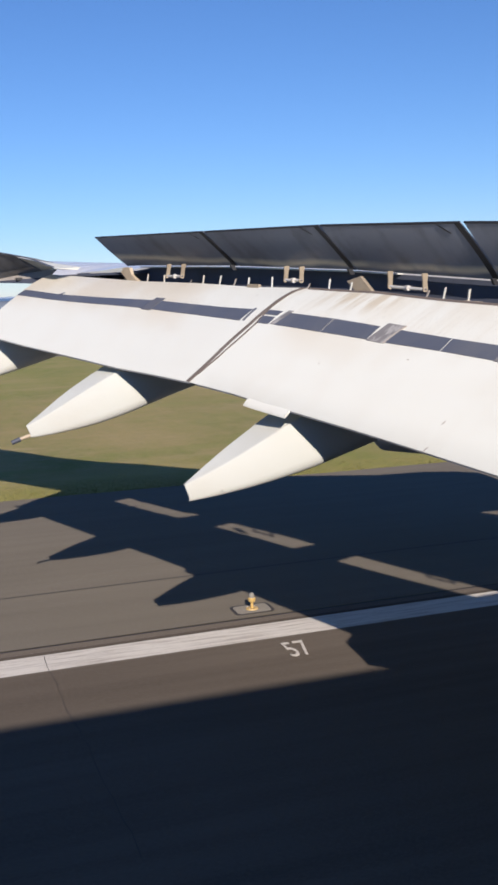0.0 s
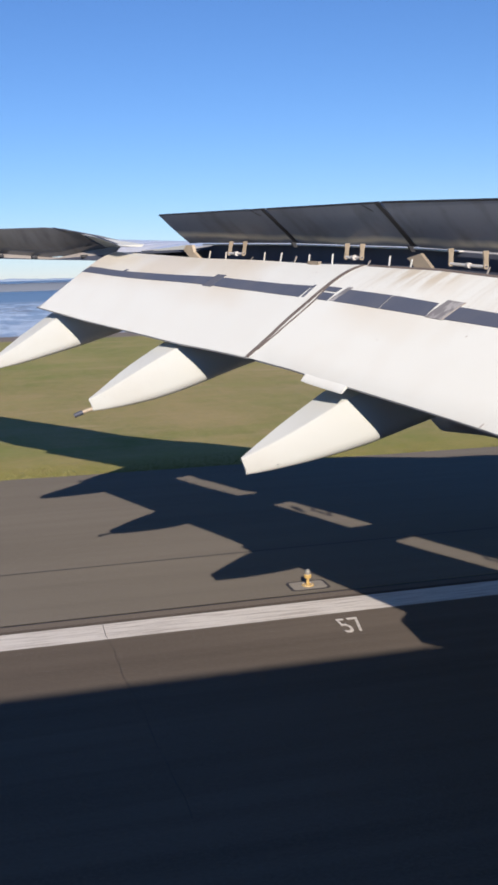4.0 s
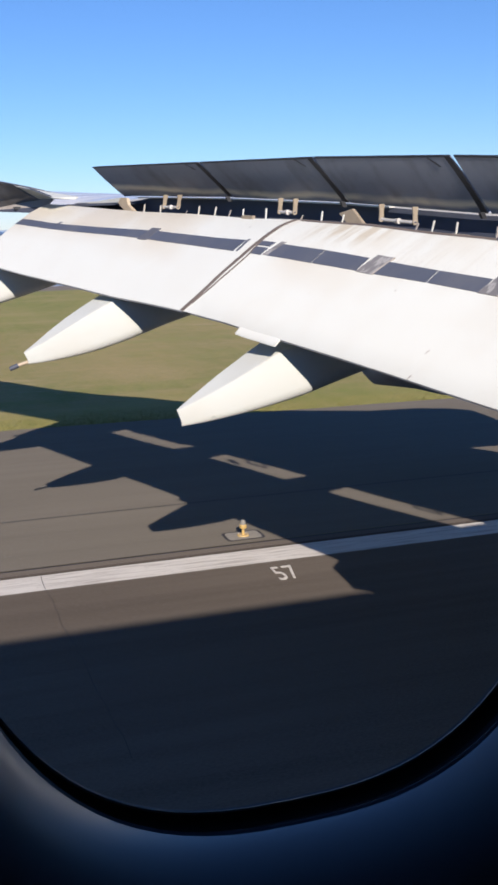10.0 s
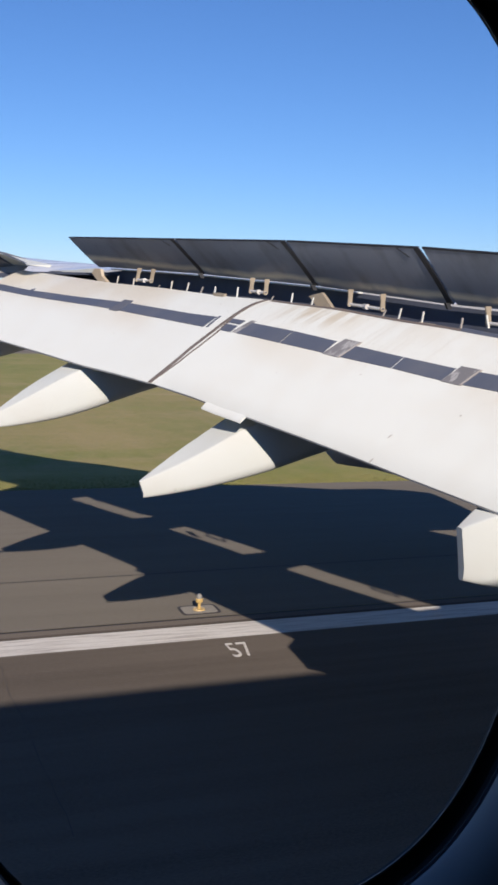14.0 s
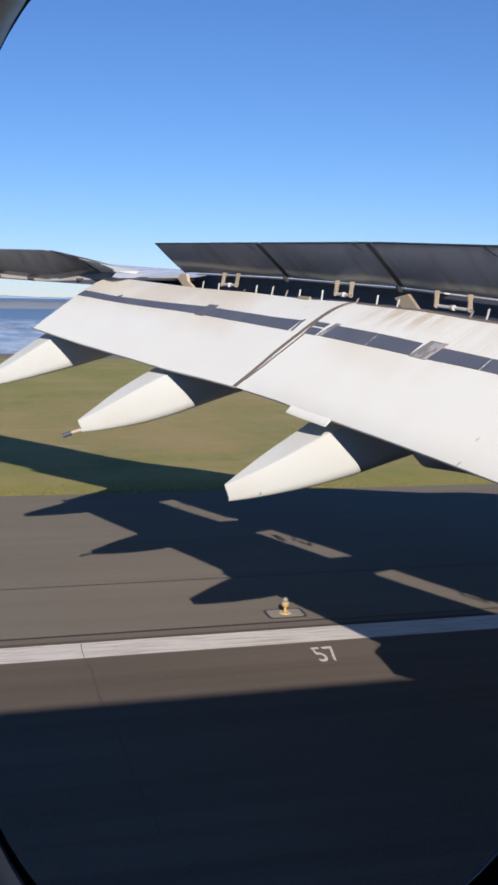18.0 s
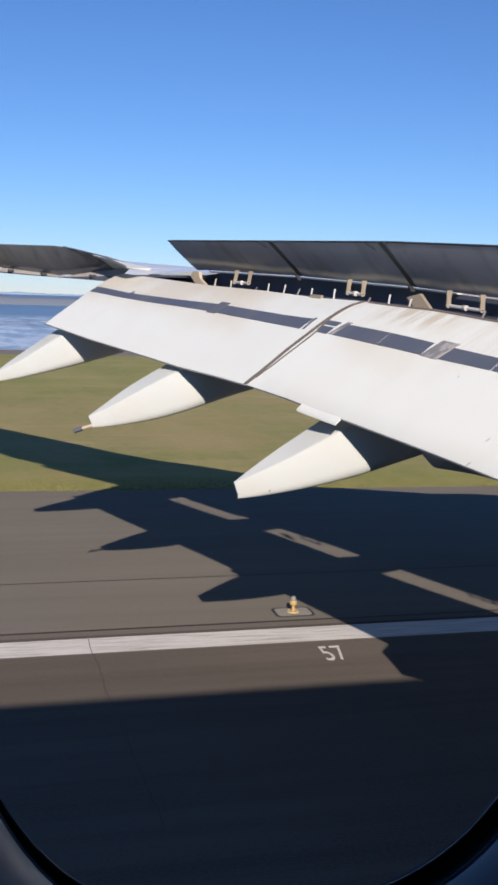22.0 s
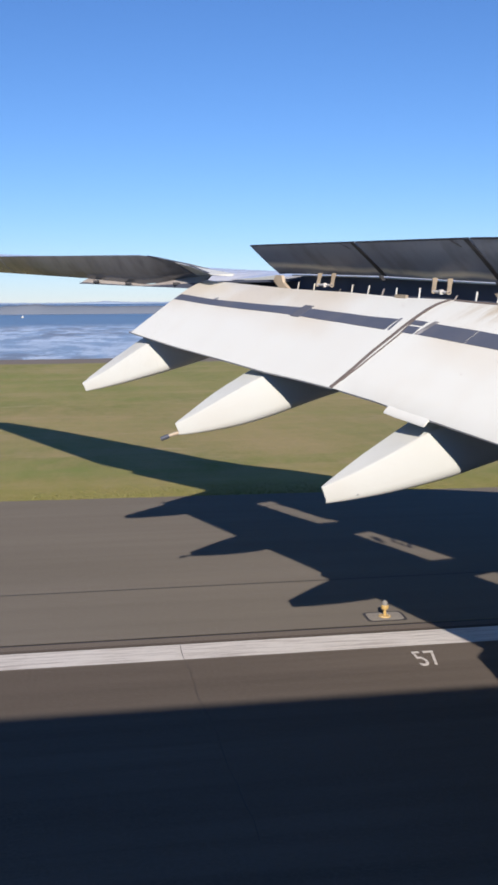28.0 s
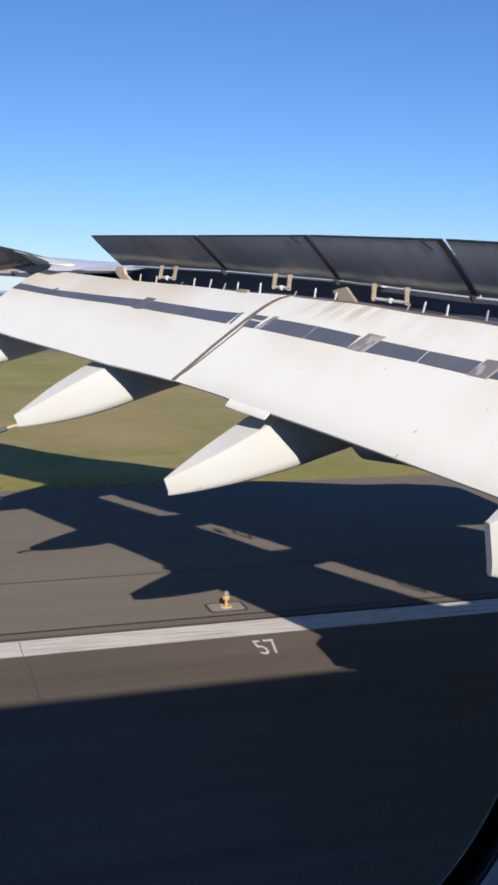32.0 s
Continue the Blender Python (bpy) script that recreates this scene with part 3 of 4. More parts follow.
GAPS = (4.6, 7.2, 9.75, 12.35, 14.72, 17.22, 20.27)
LUGS = {3: (13.95, 13.37), 4: (15.94, 15.62), 5: (18.79, 18.40), 2: (11.70, 11.1), 1: (8.9, 8.3)}
for k, (ya, yb) in enumerate(zip(GAPS, GAPS[1:])):
    loops = []
    ga, gb = (0.03 if g == 12.35 else 0.014 for g in (ya, yb))
    for i in range(13):
        y = ya + ga + (yb - ya - ga - gb) * i / 12
        b, tp = Vector((te_x(y) + 2.62, y, sp_bot(y))), Vector((te_x(y) + 2.0, y, sp_top(y)))
        w = tp - b
        nrm = Vector((0.66, 0.3, 0.66)).normalized()
        front = [b + w * u + nrm * (0.015 + 0.10 * (1 - u)) for u in (1, 0.6, 0.3, 0.0)]
        back = [b + w * u - nrm * (0.07 * u * (1 - u)) for u in (0.0, 0.12, 0.3, 0.6, 0.9, 1.0)]
        loops.append(front + back)
    sp = part("spoiler", loft(loops), SPOILER, airliner, "raised spoiler panel with a dark grey underside", True)
    for yy, wide in ((ya + 0.075, 0.045),):
        rows = []
        for u in (0.02, 0.25, 0.5, 0.75, 0.98):
            ring = []
            for dy, dn in ((-wide, 0.0), (wide, 0.0), (wide, 0.014), (-wide, 0.014)):
                y = yy + dy - 0.16 * u * (1 - u)
                b, tp = Vector((te_x(y) + 2.62, y, sp_bot(y))), Vector((te_x(y) + 2.0, y, sp_top(y)))
                ring.append(b + (tp - b) * u - nrm * (0.07 * u * (1 - u) + dn - 0.006))
            rows.append(ring)
        part("edge_seal", loft(rows), RUBBER, sp, "black rubber edge seal")
    rim = []
    for i in range(13):
        y = ya + ga + (yb - ya - ga - gb) * i / 12
        b, tp = Vector((te_x(y) + 2.62, y, sp_bot(y))), Vector((te_x(y) + 2.0, y, sp_top(y)))
        rim.append([tp + (tp - b) * u + nrm * q for u, q in ((0.003, -0.008), (0.006, 0.018), (-0.016, 0.018), (-0.016, -0.008))])
    part("spoiler_rim", loft(rim), RUBBER, sp, "thin black edge of the spoiler")
    rows = []
    for u, y in ((0.97, ya + 0.40), (0.82, ya + 0.27)):
        b, tp = Vector((te_x(y) + 2.62, y, sp_bot(y))), Vector((te_x(y) + 2.0, y, sp_top(y)))
        c = b + (tp - b) * u - nrm * (0.07 * u * (1 - u))
        rows.append([c + Vector((0, d, 0)) - nrm * q for d, q in ((-0.025, -0.003), (0.025, -0.003), (0.025, 0.003), (-0.025, 0.003))])
    part("rub_strip", loft(rows), RUBBER, sp, "short dark rub strip")
    if k in LUGS:
        ends = []
        for y in LUGS[k]:
            rows = []
            for q, wide, thick in ((-0.2, 0.044, 0.016), (0.0, 0.042, 0.016), (0.35, 0.032, 0.016), (0.7, 0.036, 0.016), (0.85, 0.040, 0.016), (0.95, 0.032, 0.016), (1.0, 0.016, 0.014)):
                c = Vector((te_x(y) + 2.45 - 0.08 * q, y - 0.16 * q, sp_bot(y) - 0.01 - 0.22 * q))
                rows.append([c + Vector((a * wide, bb * thick, 0)) for a, bb in ((-1, -1), (1, -1), (1, 1), (-1, 1))])
            lug = part("actuator_lug", loft(rows), LUG, sp, "beige primed actuator lug")
            c = Vector((te_x(y) + 2.45 - 0.067, y - 0.134, sp_bot(y) - 0.195))
            part("lug_eye", tube(c - Vector((0, 0.021, 0)), c + Vector((0, 0.021, 0)), 0.017, n=12), CAVITY, lug, "dark bushing in the lug's eye", True)
            ends.append(c)
        part("actuator_pin", tube(ends[0], ends[1], 0.026), STEEL, sp, "bright steel pin between the lugs", True)
        mid = ends[0].lerp(ends[1], 0.5)
        part("actuator_collar", tube(mid - Vector((0, 0.05, 0)), mid + Vector((0, 0.05, 0)), 0.042), STEEL, sp, "bright steel collar on the pin", True)
    y = ya + 0.02
    c = Vector((te_x(y) + 2.50, y, sp_bot(y) - 0.08))
    part("hinge_bracket", loft([[c + Vector((a * 0.035 + s * 0.08, b * 0.03, -s * 0.15 + 0.10)) for a, b in ((-1, -1), (1, -1), (1, 1), (-1, 1))] for s in (0.0, 0.3, 0.6)]), RUBBER, sp, "grimy hinge bracket")
# beige brackets in the cove
y = 13.95
part("ridge_fitting", loft([[Vector((te_x(y) + o, y, ridge_z(y) + h)) for o, h in ((1.70, -0.02), (1.70, 0.045), (1.75, 0.045), (1.75, -0.02))] for y in (15.62, 15.86)]), LUG, outer_flap, "beige fitting at the flap's ridge")
corners = [(14.285, 6.541), (14.047, 6.60), (13.827, 6.36), (14.11, 6.36)]
part("cove_bracket", loft([[Vector((te_x(yy) + o, yy, z)) for yy, z in corners] for o in (2.05, 2.10)]), LUG, airliner, "beige triangular bracket in the flap cove")
part("cove_end_bracket", loft([[Vector((te_x(yy) + o, yy, z)) for yy, z in ((20.16, 6.97), (19.98, 6.96), (19.94, 6.82), (19.74, 6.68), (20.02, 6.68), (20.25, 6.88))] for o in (2.47, 2.53)]), PRIMER, airliner, "beige bracket at the outer end of the spoilers")
part("cove_end_plate", loft([[Vector((te_x(yy) + o, yy, z)) for yy, z in ((20.15, 6.975), (21.28, 6.915), (21.26, 6.895), (20.25, 6.885))] for o in (2.48, 2.54)]), CREAM, airliner, "cream closing plate outboard of the spoilers")


# flap track fairings
def fairing(name, y_tip, yc, tip, front, half, zs_top, zs_low, label, blunt=0.03, grow=0.33, slope=0.16):
    """tip, front: x of its ends; the nose lies at y_tip, the body at yc; zs_top, zs_low: heights from tip to front."""
    loops = []
    n = 24
    for i in range(n + 1):
        u = (i / n) ** 1.25
        x = tip + (front - tip) * u
        near = min(0.32, 0.5 * (x - tip))
        zt = sum(zs_top(x + near * q) for q in (-1, -0.5, 0, 0.5, 1)) / 5
        zl = sum(zs_low(x + near * q) for q in (-1, -0.5, 0, 0.5, 1)) / 5
        g = min(1.0, u / grow)
        w, y = blunt + (half - blunt) * g ** 0.9, y_tip + (yc - y_tip) * g
        h, r = zt - zl, min(0.03, 0.4 * w)
        e, lean = 0.4 * slope * min(1.0, u / 0.25), 0.06 * max(0.0, 1 - u / 0.12)
        far = e + 0.75 * slope * math.sin(0.5 * math.pi * min(1.0, u / 0.16))
        lp = [(x, y - w, zt - r + e), (x, y - w + r * 0.3, zt - r * 0.3 + e), (x, y - w + r, zt + e), (x, y + w - r, zt + far), (x, y + w, zt - r + far)]
        for a in range(1, 16):
            th = math.pi * a / 16
            lp.append((x + lean, y + w * math.copysign(abs(math.cos(th)) ** 0.36, math.cos(th)), zl + h * 0.35 * (1 - math.sin(th) ** 0.8)))
        loops.append([Vector(p) for p in lp])
    return part(name, loft(loops), CREAM, airliner, label, True)


fa = fairing("flap_fairing", 13.72, 13.48, 3.14, 8.4, 0.40, curve((3.14, 3.80), (3.37, 3.912), (3.75, 4.093), (4.12, 4.30), (4.48, 4.535), (4.71, 4.652), (5.3, 4.92), (8.4, 5.2)),
             curve((3.14, 3.555), (3.38, 3.588), (3.76, 3.65), (4.15, 3.74), (4.53, 3.845), (4.91, 3.965), (5.88, 4.27), (8.4, 4.95)), "cream pointed flap fairing nearest the cabin windows")
fb = fairing("flap_fairing", 17.33, 17.08, 1.33, 6.6, 0.37, curve((1.33, 4.33), (1.67, 4.49), (2.16, 4.77), (2.65, 5.04), (2.87, 5.15), (3.9, 5.55), (6.6, 5.75)),
             curve((1.33, 4.12), (1.66, 4.15), (2.15, 4.225), (2.64, 4.345), (3.14, 4.52), (3.44, 4.63), (4.14, 4.86), (6.6, 5.5)), "cream pointed flap fairing with a dark drain rod")
fairing("flap_fairing", 21.30, 20.98, -0.31, 4.6, 0.35, curve((-0.31, 4.75), (0.33, 5.075), (1.1, 5.58), (2.1, 5.98), (4.6, 6.25)),
             curve((-0.31, 4.57), (0.32, 4.68), (0.9, 4.845), (1.47, 5.0), (2.34, 5.26), (4.6, 5.95)), "cream pointed flap fairing at the flap's outer end")
fairing("flap_fairing", 9.45, 9.20, 5.85, 11.0, 0.40, curve((5.85, 3.98), (6.05, 4.10), (6.6, 4.3), (8.0, 4.5), (11.0, 4.6)),
             curve((5.85, 3.36), (6.3, 3.28), (8.0, 3.5), (11.0, 4.2)), "cream blunt flap fairing near the wing root", 0.06, grow=0.2)
part("drain_rod", tube((1.46, 17.33, 4.18), (1.20, 17.35, 4.10), 0.035, 0.03), PRIMER, fb, "bare metal rod", True)
part("drain_tip", tube((1.22, 17.35, 4.105), (1.07, 17.35, 4.05), 0.042, 0.038), CAVITY, fb, "dark greasy rod end", True)
for f, x, y, z in ((fa, 3.62, 13.47, 3.72),):
    part("drain_hole", tube((x, y - 0.02, z), (x, y + 0.03, z), 0.005, n=10), TAN, f)

# outboard engine
toe = -0.10
prof = ((9.56, 0.6), (9.63, 0.86), (9.88, 1.12), (10.9, 1.28), (11.6, 1.47), (12.6, 1.56), (14.6, 1.54), (15.6, 1.36), (16.2, 1.12))
part("engine_nacelle", loft([[Vector((x, 21.2 + toe * (x - 12.6) + r * math.cos(a), 3.70 + r * math.sin(a))) for a in [2 * math.pi * i / 32 for i in range(32)]] for x, r in prof]),
     UNDER, airliner, "grey engine nacelle hung under the wing", True)
part("engine_pylon", loft([[Vector((x, 21.2 + s * 0.22, z)) for s, z in ((-1, zl), (1, zl), (1, zt), (-1, zt))] for x, zl, zt in ((6.0, 6.0, 6.4), (9.0, 4.6, 6.3), (13.5, 4.9, 5.2))]),
     UNDER, airliner, "grey engine pylon")

# main landing gear under the fuselage
for side in (-1, 1):
    yg = -2.06 + side * 2.4
    gear = part("landing_gear", tube((4.2, yg, 0.62), (4.2, yg - side * 0.25, 4.6), 0.17, 0.2), STEEL, airliner, "steel main landing gear leg with a four-wheel bogie", True)
    part("bogie_beam", box(3.3, 5.1, yg - 0.11, yg + 0.11, 0.5, 0.72, bevel=0.03), STEEL, gear)
    for xg in (3.45, 4.95):
        for dy in (-0.45, 0.45):
            part("wheel", tube((xg, yg + dy - 0.2, 0.605), (xg, yg + dy + 0.2, 0.605), 0.6, n=28), RUBBER, gear, "black aircraft tyre", True)

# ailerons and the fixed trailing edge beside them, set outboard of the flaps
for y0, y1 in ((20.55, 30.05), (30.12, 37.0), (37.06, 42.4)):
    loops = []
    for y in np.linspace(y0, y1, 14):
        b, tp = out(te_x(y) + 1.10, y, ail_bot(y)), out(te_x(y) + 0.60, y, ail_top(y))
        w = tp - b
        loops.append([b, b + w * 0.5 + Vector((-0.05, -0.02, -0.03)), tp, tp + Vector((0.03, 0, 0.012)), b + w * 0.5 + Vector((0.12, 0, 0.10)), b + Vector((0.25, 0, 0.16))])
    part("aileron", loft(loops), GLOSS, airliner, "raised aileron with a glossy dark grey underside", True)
part("aileron_end", loft([[out(te_x(y) + 1.05, y, lo), out(te_x(y) + 0.63, y, ail_top(y) - 0.03), out(te_x(y) + 0.70, y, ail_top(y) - 0.03), out(te_x(y) + 1.12, y, lo + 0.05)]
                          for y, lo in ((20.5, 6.98), (20.0, 6.97), (19.3, 6.93))]), CREAM, airliner, "cream rib closing the aileron's inner end")
part("aileron_rim", loft([[out(te_x(y) + o, y, ail_top(y) + h) for o, h in ((0.59, -0.006), (0.59, 0.008), (0.62, 0.008), (0.62, -0.006))] for y in (21.6, 20.9, 20.1, 19.3)]), CAVITY, airliner, "thin dark edge of the aileron")
# added panel, mostly hidden: fills lit holes in the outer wing's ground shadow
part("wing_light_stop", loft([[Vector((te_x(y) + o, y, z)) for o, z in ((a, 6.84), (b, 6.89), (b, 6.93), (a, 6.88))] for y, a, b in ((20.0, 2.7, 4.4), (20.9, 2.3, 4.4), (22.0, 1.7, 4.4), (23.4, 1.7, 4.6), (24.4, 2.3, 4.6))]), CAVITY, airliner, "added dark panel blocking sun beside the outer flap")
# dark plate added so no sky shows between aileron and fixed trailing edge
part("aileron_gap_plate", loft([[out(te_x(y) + o, y, z) for o, z in ((1.26, 6.88), (1.26, ail_bot(y) + 0.16), (1.34, ail_bot(y) + 0.16), (1.34, 6.88))] for y in (20.7, 21.6, 22.6, 23.4)]), CAVITY, airliner, "dark plate added to fill the gap behind the aileron")
edge_rows = ((20.15, 6.97, 6.70), (20.6, 6.985, 6.69), (22.5, 6.83, 6.765), (25.6, 7.03, 6.88))
fixed = part("fixed_trailing_edge", loft([[out(te_x(y) + o, y, z) for o, z in ((1.12, zt), (0.98, (zt + zb) / 2 - 0.01), (1.02, (zt + zb) / 2 - 0.01), (1.16, zt))] for y, zt, zb in edge_rows]), TAN, airliner, "tan fixed trailing edge outboard of the flaps")
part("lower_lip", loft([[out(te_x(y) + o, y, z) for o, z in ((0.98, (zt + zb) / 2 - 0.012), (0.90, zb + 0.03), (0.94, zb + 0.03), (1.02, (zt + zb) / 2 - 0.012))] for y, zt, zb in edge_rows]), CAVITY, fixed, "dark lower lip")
for y in (24.95, 23.35, 21.3):
    z = float(np.interp(y, (20.57, 22.5, 25.6), (6.80, 6.80, 6.955)))
    c = out(te_x(y) + 1.04, y, z + 0.02)
    part("hinge_box", box(c.x - 0.07, c.x + 0.07, c.y - 0.2, c.y + 0.2, c.z - 0.03, c.z + 0.035, bevel=0.01), RUBBER, fixed, "dark hinge recess")

# ---- cabin ----
WX, WY, WZ, WA, WB, WN = 0.080, 0.480, 6.380, 0.200, 0.304, 2.63


def window_loop(y, grow, n=96):
    out = []
    for i in range(n):
        a = 2 * math.pi * i / n
        c, s = math.cos(a), math.sin(a)
        out.append(Vector((WX + (WA + grow) * math.copysign(abs(c) ** (2 / WN), c), y, WZ + (WB + grow) * math.copysign(abs(s) ** (2 / WN), s))))
    return out


def square_loop(y, w, h, n=96):
    out = []
    for i in range(n):
        a = 2 * math.pi * i / n
        c, s = math.cos(a), math.sin(a)
        k = 1 / max(abs(c), abs(s))
        out.append(Vector((WX + c * k * w, y, WZ + s * k * h)))
    return out


def on_skin(loop, proud):
    """The same loop laid on the fuselage's round skin."""
    return [Vector((p.x, FY + math.sqrt((FR + proud) ** 2 - (p.z - FZ) ** 2), p.z)) for p in loop]


wall_loops = [square_loop(WY - 0.134, 0.9, 1.15)] + [window_loop(WY - d, g) for d, g in ((0.134, 0.22), (0.130, 0.15), (0.123, 0.10), (0.113, 0.064), (0.101, 0.039), (0.087, 0.021), (0.071, 0.009), (0.052, 0.001), (0.030, -0.002), (0.024, -0.0005))]
wall = part("wall_cabin", loft(wall_loops, caps=False), CABIN, None, "grey plastic cabin side wall with a deep window reveal", True)
tagged(wall, category="wall", kind="structure")
window = tagged(new("window_1"), "rounded cabin window with black rubber seal and clear pane", "window", kind="structure")
part("window_seal", loft([window_loop(WY - 0.025, 0.0), window_loop(WY - 0.016, 0.008), window_loop(WY - 0.006, 0.009), window_loop(WY - 0.001, 0.005), window_loop(WY, 0.0012), window_loop(WY + 0.004, 0.001),
                          window_loop(WY + 0.012, 0.014), window_loop(WY + 0.040, 0.05), window_loop(WY + 0.066, 0.09)], caps=False), RUBBER, window, "black rubber window seal", True)
part("seal_bead", loft([window_loop(WY - 0.024, 0.0006), window_loop(WY - 0.026, -0.0008), window_loop(WY - 0.024, -0.0020), window_loop(WY - 0.022, -0.0008), window_loop(WY - 0.024, 0.0006)], caps=False), BEAD, window, "thin glossy bead round the seal", True)
part("seal_lip", loft([window_loop(WY + 0.0008, 0.0022), window_loop(WY - 0.0008, 0.0012), window_loop(WY - 0.0002, 0.0), window_loop(WY + 0.0015, 0.0008), window_loop(WY + 0.0008, 0.0022)], caps=False), GREYLIP, window, "thin grey lip round the pane", True)
pane = part("pane", loft([window_loop(WY + 0.022, 0.014), window_loop(WY + 0.027, 0.017)]), GLASS, window, "clear acrylic pane")
pane.visible_shadow = False

tube_bm = bmesh.new()
N = 64
arc = [2 * math.pi * i / N for i in range(N)]
xs = (-28.0, WX - 0.40, WX + 0.40, 40.0)
shells = []
for r in (FR, FR - 0.03):
    rings = [[tube_bm.verts.new((x, FY + r * math.cos(a), FZ + r * math.sin(a))) for a in arc] for x in xs]
    shells.append(rings)
    for k in range(3):
        for i in range(N):
            zmid = FZ + r * math.sin((arc[i] + arc[(i + 1) % N]) / 2 if i < N - 1 else arc[i] + math.pi / N)
            if k == 1 and (i < 8 or i > N - 9) and abs(zmid - WZ) < 0.52:
                continue
            j = (i + 1) % N
            tube_bm.faces.new((rings[k][i], rings[k][j], rings[k + 1][j], rings[k + 1][i]))
for rings in (shells[0],):
    tube_bm.faces.new(rings[0])
    tube_bm.faces.new(rings[-1])
part("fuselage", tube_bm, SKIN, airliner, "dark grey airliner fuselage", True)
part("window_frame_panel", loft([on_skin(square_loop(0, 0.46, 0.78), 0.004), on_skin(window_loop(0, 0.088), 0.004), on_skin(window_loop(0, 0.084), -0.012)], caps=False), SKIN, airliner, "outer skin panel round the window", True)
# out of view; added to block glow from the sun's side under the fuselage
part("unseen_belly_fairing", loft([[Vector((x, FY + w * math.cos(a) * 3.3, 4.3 + w * math.sin(a) * (2.1 if math.sin(a) < 0 else 1.2))) for a in [2 * math.pi * i / 24 for i in range(24)]]
                            for x, w in ((-3.0, 0.35), (0.0, 0.75), (3.0, 0.98), (12.0, 1.0), (16.0, 0.8), (19.0, 0.35))]), UNDER, airliner, "unseen grey belly fairing, added to block sky glow under the fuselage", True)
# never in view; added to hold skylight off the ground near the fuselage
part("unseen_far_wing", loft([[Vector((p.x, 2 * FY - p.y, p.z)) for p in wing_loop(y, 0.3)] for y in (0.0, 6, 12, 18, 24, 30)]), WINGTOP, airliner, "unseen grey wing beyond the fuselage, added to block skylight", True)

# ---- ground ----
FAR = 4300.0


def sheet(name, y0, y1, z, mat, label, category, x0=-FAR, x1=FAR, slope=0.0, parent=None):
    bm = bmesh.new()
    xs = [x0, -70.0, 70.0, x1] if slope else [x0, x1]
    rows = [[bm.verts.new((x, y + (slope * max(-70, min(70, x)) if far else 0), z)) for x in xs] for y, far in ((y0, 0), (y1, 1))]
    for i in range(len(xs) - 1):
        bm.faces.new((rows[0][i], rows[0][i + 1], rows[1][i + 1], rows[1][i]))
    ob = part(name, bm, mat, parent)
    return tagged(ob, label, category, kind="structure")


SHORE, SEA = 106.0, -5.0
bm = bmesh.new()
rows = [[bm.verts.new((x, y, z)) for x in (-FAR, -400, -100, 100, 400, FAR)] for y, z in ((-FAR, -0.03), (SHORE, -0.03), (SHORE + 14, -0.35), (SHORE + 26, SEA - 0.4), (FAR, SEA - 0.4))]
for a, b in zip(rows, rows[1:]):
    for i in range(5):
        bm.faces.new((a[i], a[i + 1], b[i + 1], b[i]))
tagged(part("ground", bm, GRASS), "mown grass field of dull green and straw beside the runway", "ground", kind="structure")
sheet("runway", -40, 17.2, 0.0, RUNWAY, "brown-grey worn asphalt runway", "runway", -600, 600)
sheet("edge_band", 17.2, 18.46, 0.0, EDGEBAND, "lighter asphalt band under the runway edge line", "pavement", -600, 600)
sheet("runway_edge_line", 17.25, 18.05, 0.005, LINE, "white painted runway edge line, worn and cracked", "line", -600, 600)
sheet("shoulder", 18.54, 32.5, 0.0, SHOULDER, "grey-brown asphalt runway shoulder", "pavement", -600, 600, -0.035)
sheet("joint_1", 18.46, 18.54, -0.006, JOINT, "dark tar joint beside the runway edge line", "joint", -600, 600)
sheet("joint_3", 18.06, 18.20, 0.004, EDGEDARK, "dark rubbered strip beside the runway edge line", "joint", -600, 600)
sheet("joint_2", 21.82, 21.87, 0.004, JOINT, "dark tar joint along the shoulder", "joint", -600, 600)
crack = bmesh.new()
rng = random.Random(3)
prev = None
for i in range(26):
    y = 11.0 + i * 0.28
    x = 1.42 + 0.02 * math.sin(i * 0.7) + rng.uniform(-0.02, 0.02) + max(0, 17.0 - y) * 0.06
    w = 0.003 + 0.004 * rng.random()
    row = (crack.verts.new((x - w, y, 0.0075)), crack.verts.new((x + w, y, 0.0075)))
    if prev:
        crack.faces.new((prev[0], prev[1], row[1], row[0]))
    prev = row
tagged(part("crack", crack, JOINT), "thin dark crack across the runway edge line", "crack", kind="structure")

# grass blades along the pavement's edge, dying away into the mown field
count = 32000
rnd = np.random.default_rng(8)
gx = rnd.uniform(-14, 30, count)
gd = rnd.random(count) ** 2.0 * 2.6
gy = 32.45 - 0.035 * gx + gd + 0.12 * np.sin(gx * 2.3) * np.exp(-gd)
clump = np.array([noise.noise((x * 0.45, y * 0.30, 3.0)) for x, y in zip(gx, gy)])
high = rnd.uniform(0.015, 0.05, count) * (1.0 + 0.9 * np.clip(clump, -0.6, 0.9)) * (1.1 - gd / 3.0)
turn, wide = rnd.uniform(0, math.pi, count), rnd.uniform(0.008, 0.02, count)
co = np.zeros((count, 3, 3))
co[:, :, 2] = -0.032
co[:, 0, 0], co[:, 0, 1] = gx - wide * np.cos(turn), gy - wide * np.sin(turn)
co[:, 1, 0], co[:, 1, 1] = gx + wide * np.cos(turn), gy + wide * np.sin(turn)
co[:, 2, 0], co[:, 2, 1], co[:, 2, 2] = gx + rnd.uniform(-0.05, 0.05, count), gy + rnd.uniform(-0.05, 0.05, count), high - 0.03
me = bpy.data.meshes.new("grass_tufts")
me.from_pydata(co.reshape(-1, 3).tolist(), [], np.arange(count * 3).reshape(-1, 3).tolist())
me.materials.append(TUFT)
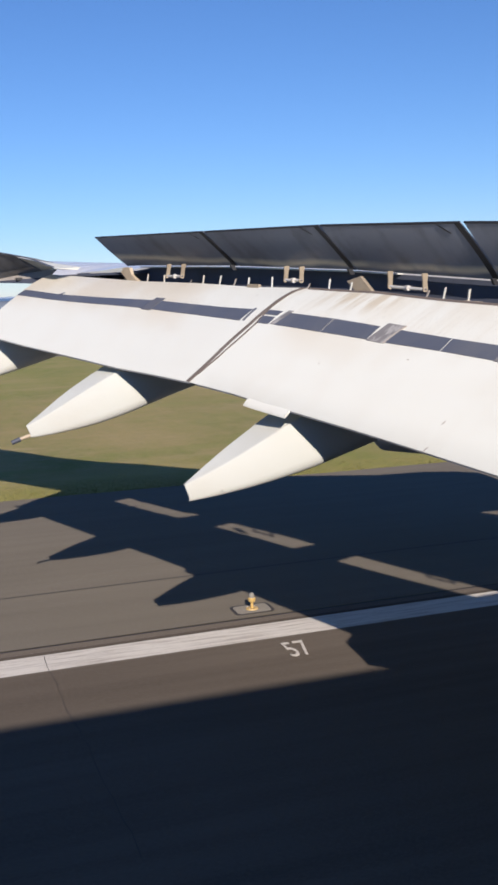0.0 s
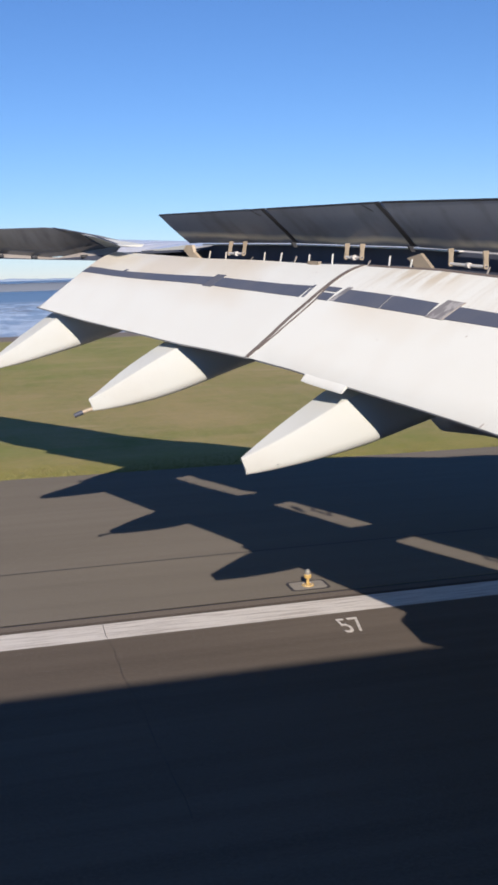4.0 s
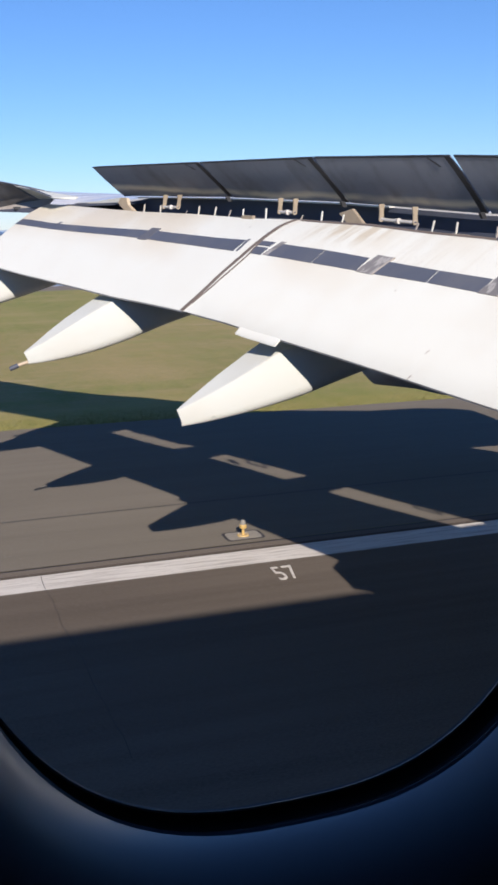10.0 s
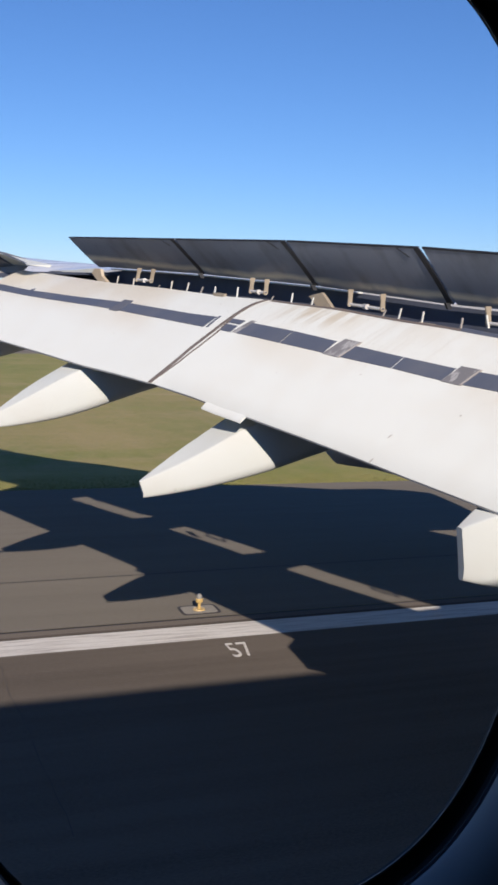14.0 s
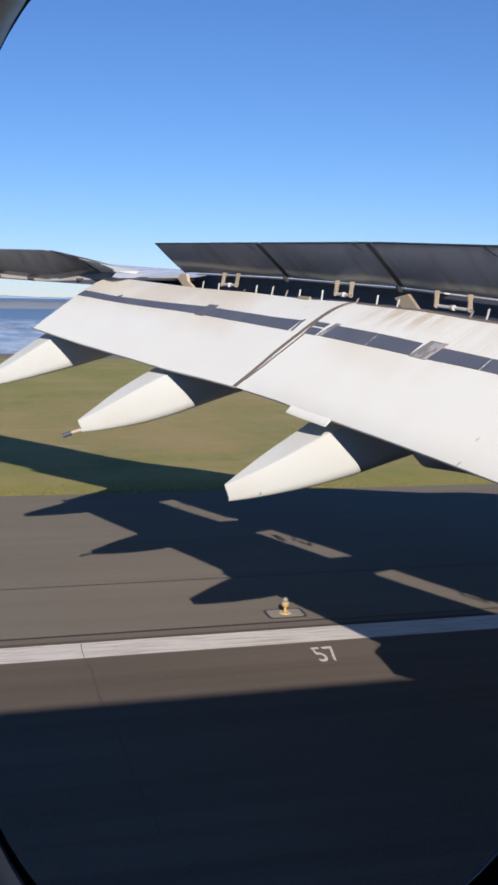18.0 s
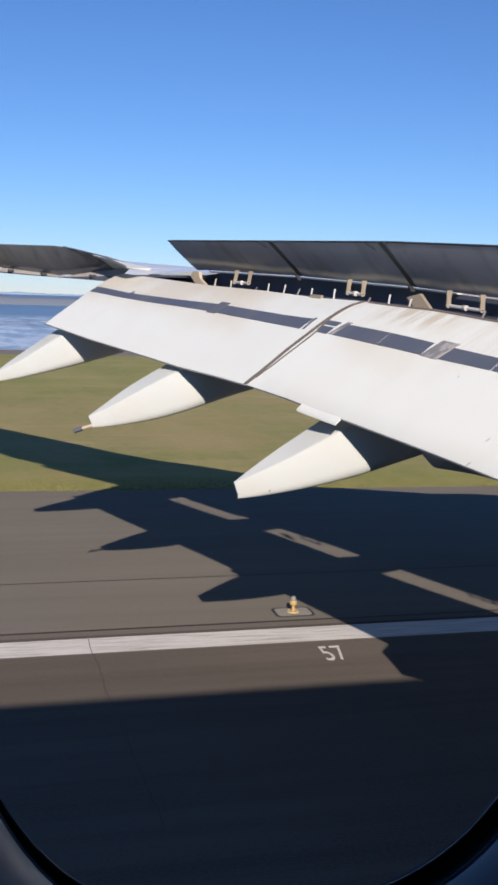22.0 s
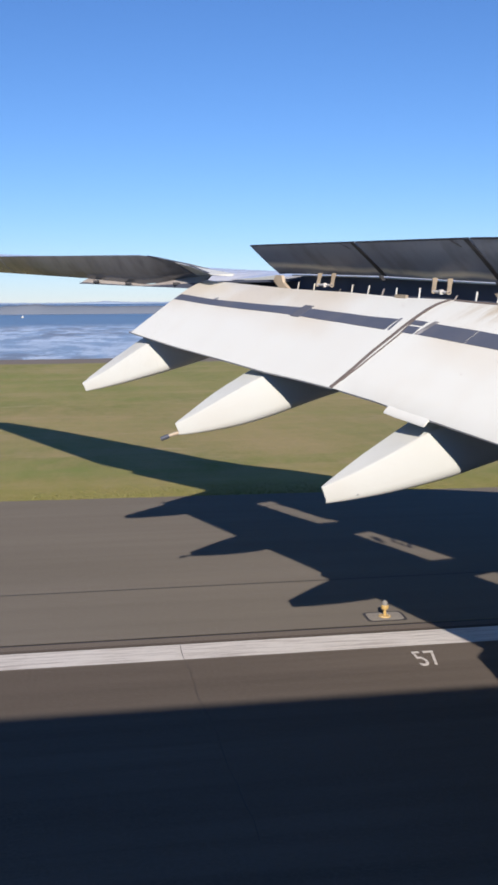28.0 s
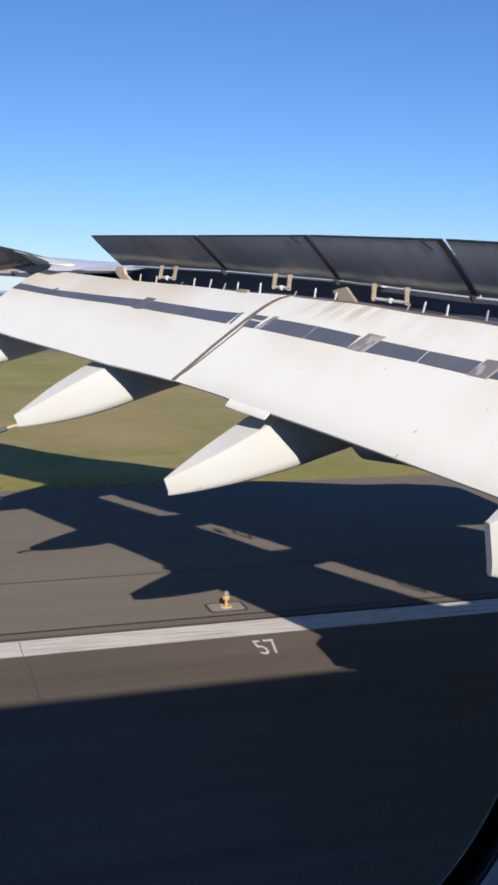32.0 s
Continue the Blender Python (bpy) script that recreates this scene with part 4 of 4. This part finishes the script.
tagged(new("grass_tufts", me), "short tufts of green and straw grass by the pavement", "grass", kind="stuff")

# runway edge light on its square patch, with its painted number
PATCHWORK = asphalt_material("pale_concrete", (0.20, 0.185, 0.15), (0.25, 0.23, 0.19), 0.2)
YELLOW = paint_material("yellow_paint", (0.46, 0.32, 0.10), (0.22, 0.15, 0.06), 0.45, 0.5)
LENS = material("frosted_lens", (0.22, 0.21, 0.18), 0.15)
LX, LY = 5.72, 19.02


def rounded_slab(x, y, w, h, r, z0, z1):
    ring = []
    for cx, cy, a0 in ((1, 1, 0), (-1, 1, 90), (-1, -1, 180), (1, -1, 270)):
        for k in range(5):
            a = radians(a0 + k * 22.5)
            ring.append((x + cx * (w - r) + r * math.cos(a), y + cy * (h - r) + r * math.sin(a)))
    return loft([[Vector((px, py, z)) for px, py in ring] for z in (z0, z1)])


tagged(part("light_patch", rounded_slab(LX, LY, 0.42, 0.30, 0.12, -0.02, 0.006), JOINT), "dark tar rim of a square pavement patch", "patch", kind="structure")
tagged(part("light_pad", rounded_slab(LX, LY, 0.36, 0.245, 0.09, -0.02, 0.009), PATCHWORK), "pale square concrete pad under a runway light", "pad", kind="structure")
edge_light = tagged(new("runway_edge_light"), "low yellow runway edge light with a frosted glass dome", "light")
part("base_plate", tube((LX, LY, 0.009), (LX, LY, 0.03), 0.13, 0.12, 24), YELLOW, edge_light, smooth=True)
part("stem", tube((LX, LY, 0.03), (LX, LY, 0.15), 0.035, 0.03, 16), YELLOW, edge_light, smooth=True)
part("body", loft([[Vector((LX + r * math.cos(a), LY + r * math.sin(a), z)) for a in [2 * math.pi * i / 20 for i in range(20)]] for z, r in ((0.15, 0.03), (0.17, 0.075), (0.23, 0.08), (0.25, 0.065))]), YELLOW, edge_light, "yellow metal lamp body", True)
part("dome", loft([[Vector((LX + r * math.cos(a), LY + r * math.sin(a), z)) for a in [2 * math.pi * i / 20 for i in range(20)]] for z, r in ((0.25, 0.06), (0.30, 0.058), (0.335, 0.04), (0.35, 0.012))]), LENS, edge_light, "frosted glass dome", True)
for k in range(4):
    a = math.pi / 4 + k * math.pi / 2
    bx, by = LX + 0.105 * math.cos(a), LY + 0.105 * math.sin(a)
    part("bolt", tube((bx, by, 0.028), (bx, by, 0.04), 0.011, n=6), STEEL, edge_light)
font = bpy.data.curves.new("number_outline", "FONT")
font.body, font.size, font.align_x, font.align_y, font.extrude = "57", 0.9, "CENTER", "CENTER", 0.003
holder = bpy.data.objects.new("number_outline", font)
scene.collection.objects.link(holder)
digits = bpy.data.meshes.new_from_object(holder.evaluated_get(bpy.context.evaluated_depsgraph_get()))
bpy.data.objects.remove(holder)
digits.materials.clear()
digits.materials.append(LINE)
number = tagged(new("painted_number", digits), "worn white painted number on the runway beside a light", "marking", kind="structure")
number.matrix_world = Matrix.Translation((5.78, 16.53, 0.006)) @ Matrix.Diagonal((0.52, 1.15, 1.0, 1.0))

# ---- shore, water and distance ----
sheet("water", SHORE + 18, FAR, SEA, WATER, "blue harbour with streaky tidal shallows and mud", "water")
for depth, step, base, tall, mat, seed, fine in ((900, 4, 0.2, 4.6, HILL1, 2.0, 3.6), (4150, 15, -1.0, 9.0, HILL2, 9.0, 1.0)):
    loops = []
    for i in range(481):
        x = (i - 240) * step
        f = x * fine
        h = base + tall * max(0, 0.45 + noise.noise((f * 0.0021, seed, 0)) + 0.45 * noise.noise((f * 0.008, seed + 4, 0)) + 0.22 * noise.noise((f * 0.03, seed + 8, 0)) + 0.1 * noise.noise((f * 0.09, seed + 3, 0)))
        loops.append([Vector((x, depth, SEA - 1)), Vector((x, depth + 10, SEA + 0.7 * (h - SEA))), Vector((x, depth + 30, h)), Vector((x, depth + 90, SEA - 1))])
    tagged(part("backdrop_hills", loft(loops), mat, None, "", True), "low hazy blue hills across the harbour", "hills", kind="structure")
boat = tagged(new("boat"), "small white boat far out on the harbour", "boat")
BX, BY = -49.4, 722.0
part("hull", loft([[Vector((BX + u * 0.95, BY + q * w * 0.6, SEA + z * 0.6)) for q, z in ((-1, 0.7), (-0.6, 0.0), (0.6, 0.0), (1, 0.7))] for u, w in ((-1, 0.9), (0, 1.1), (1, 0.1))]), WHITE, boat)
part("wheelhouse", box(BX - 0.55, BX + 0.2, BY - 0.36, BY + 0.36, SEA + 0.4, SEA + 1.35, bevel=0.06), WHITE, boat)
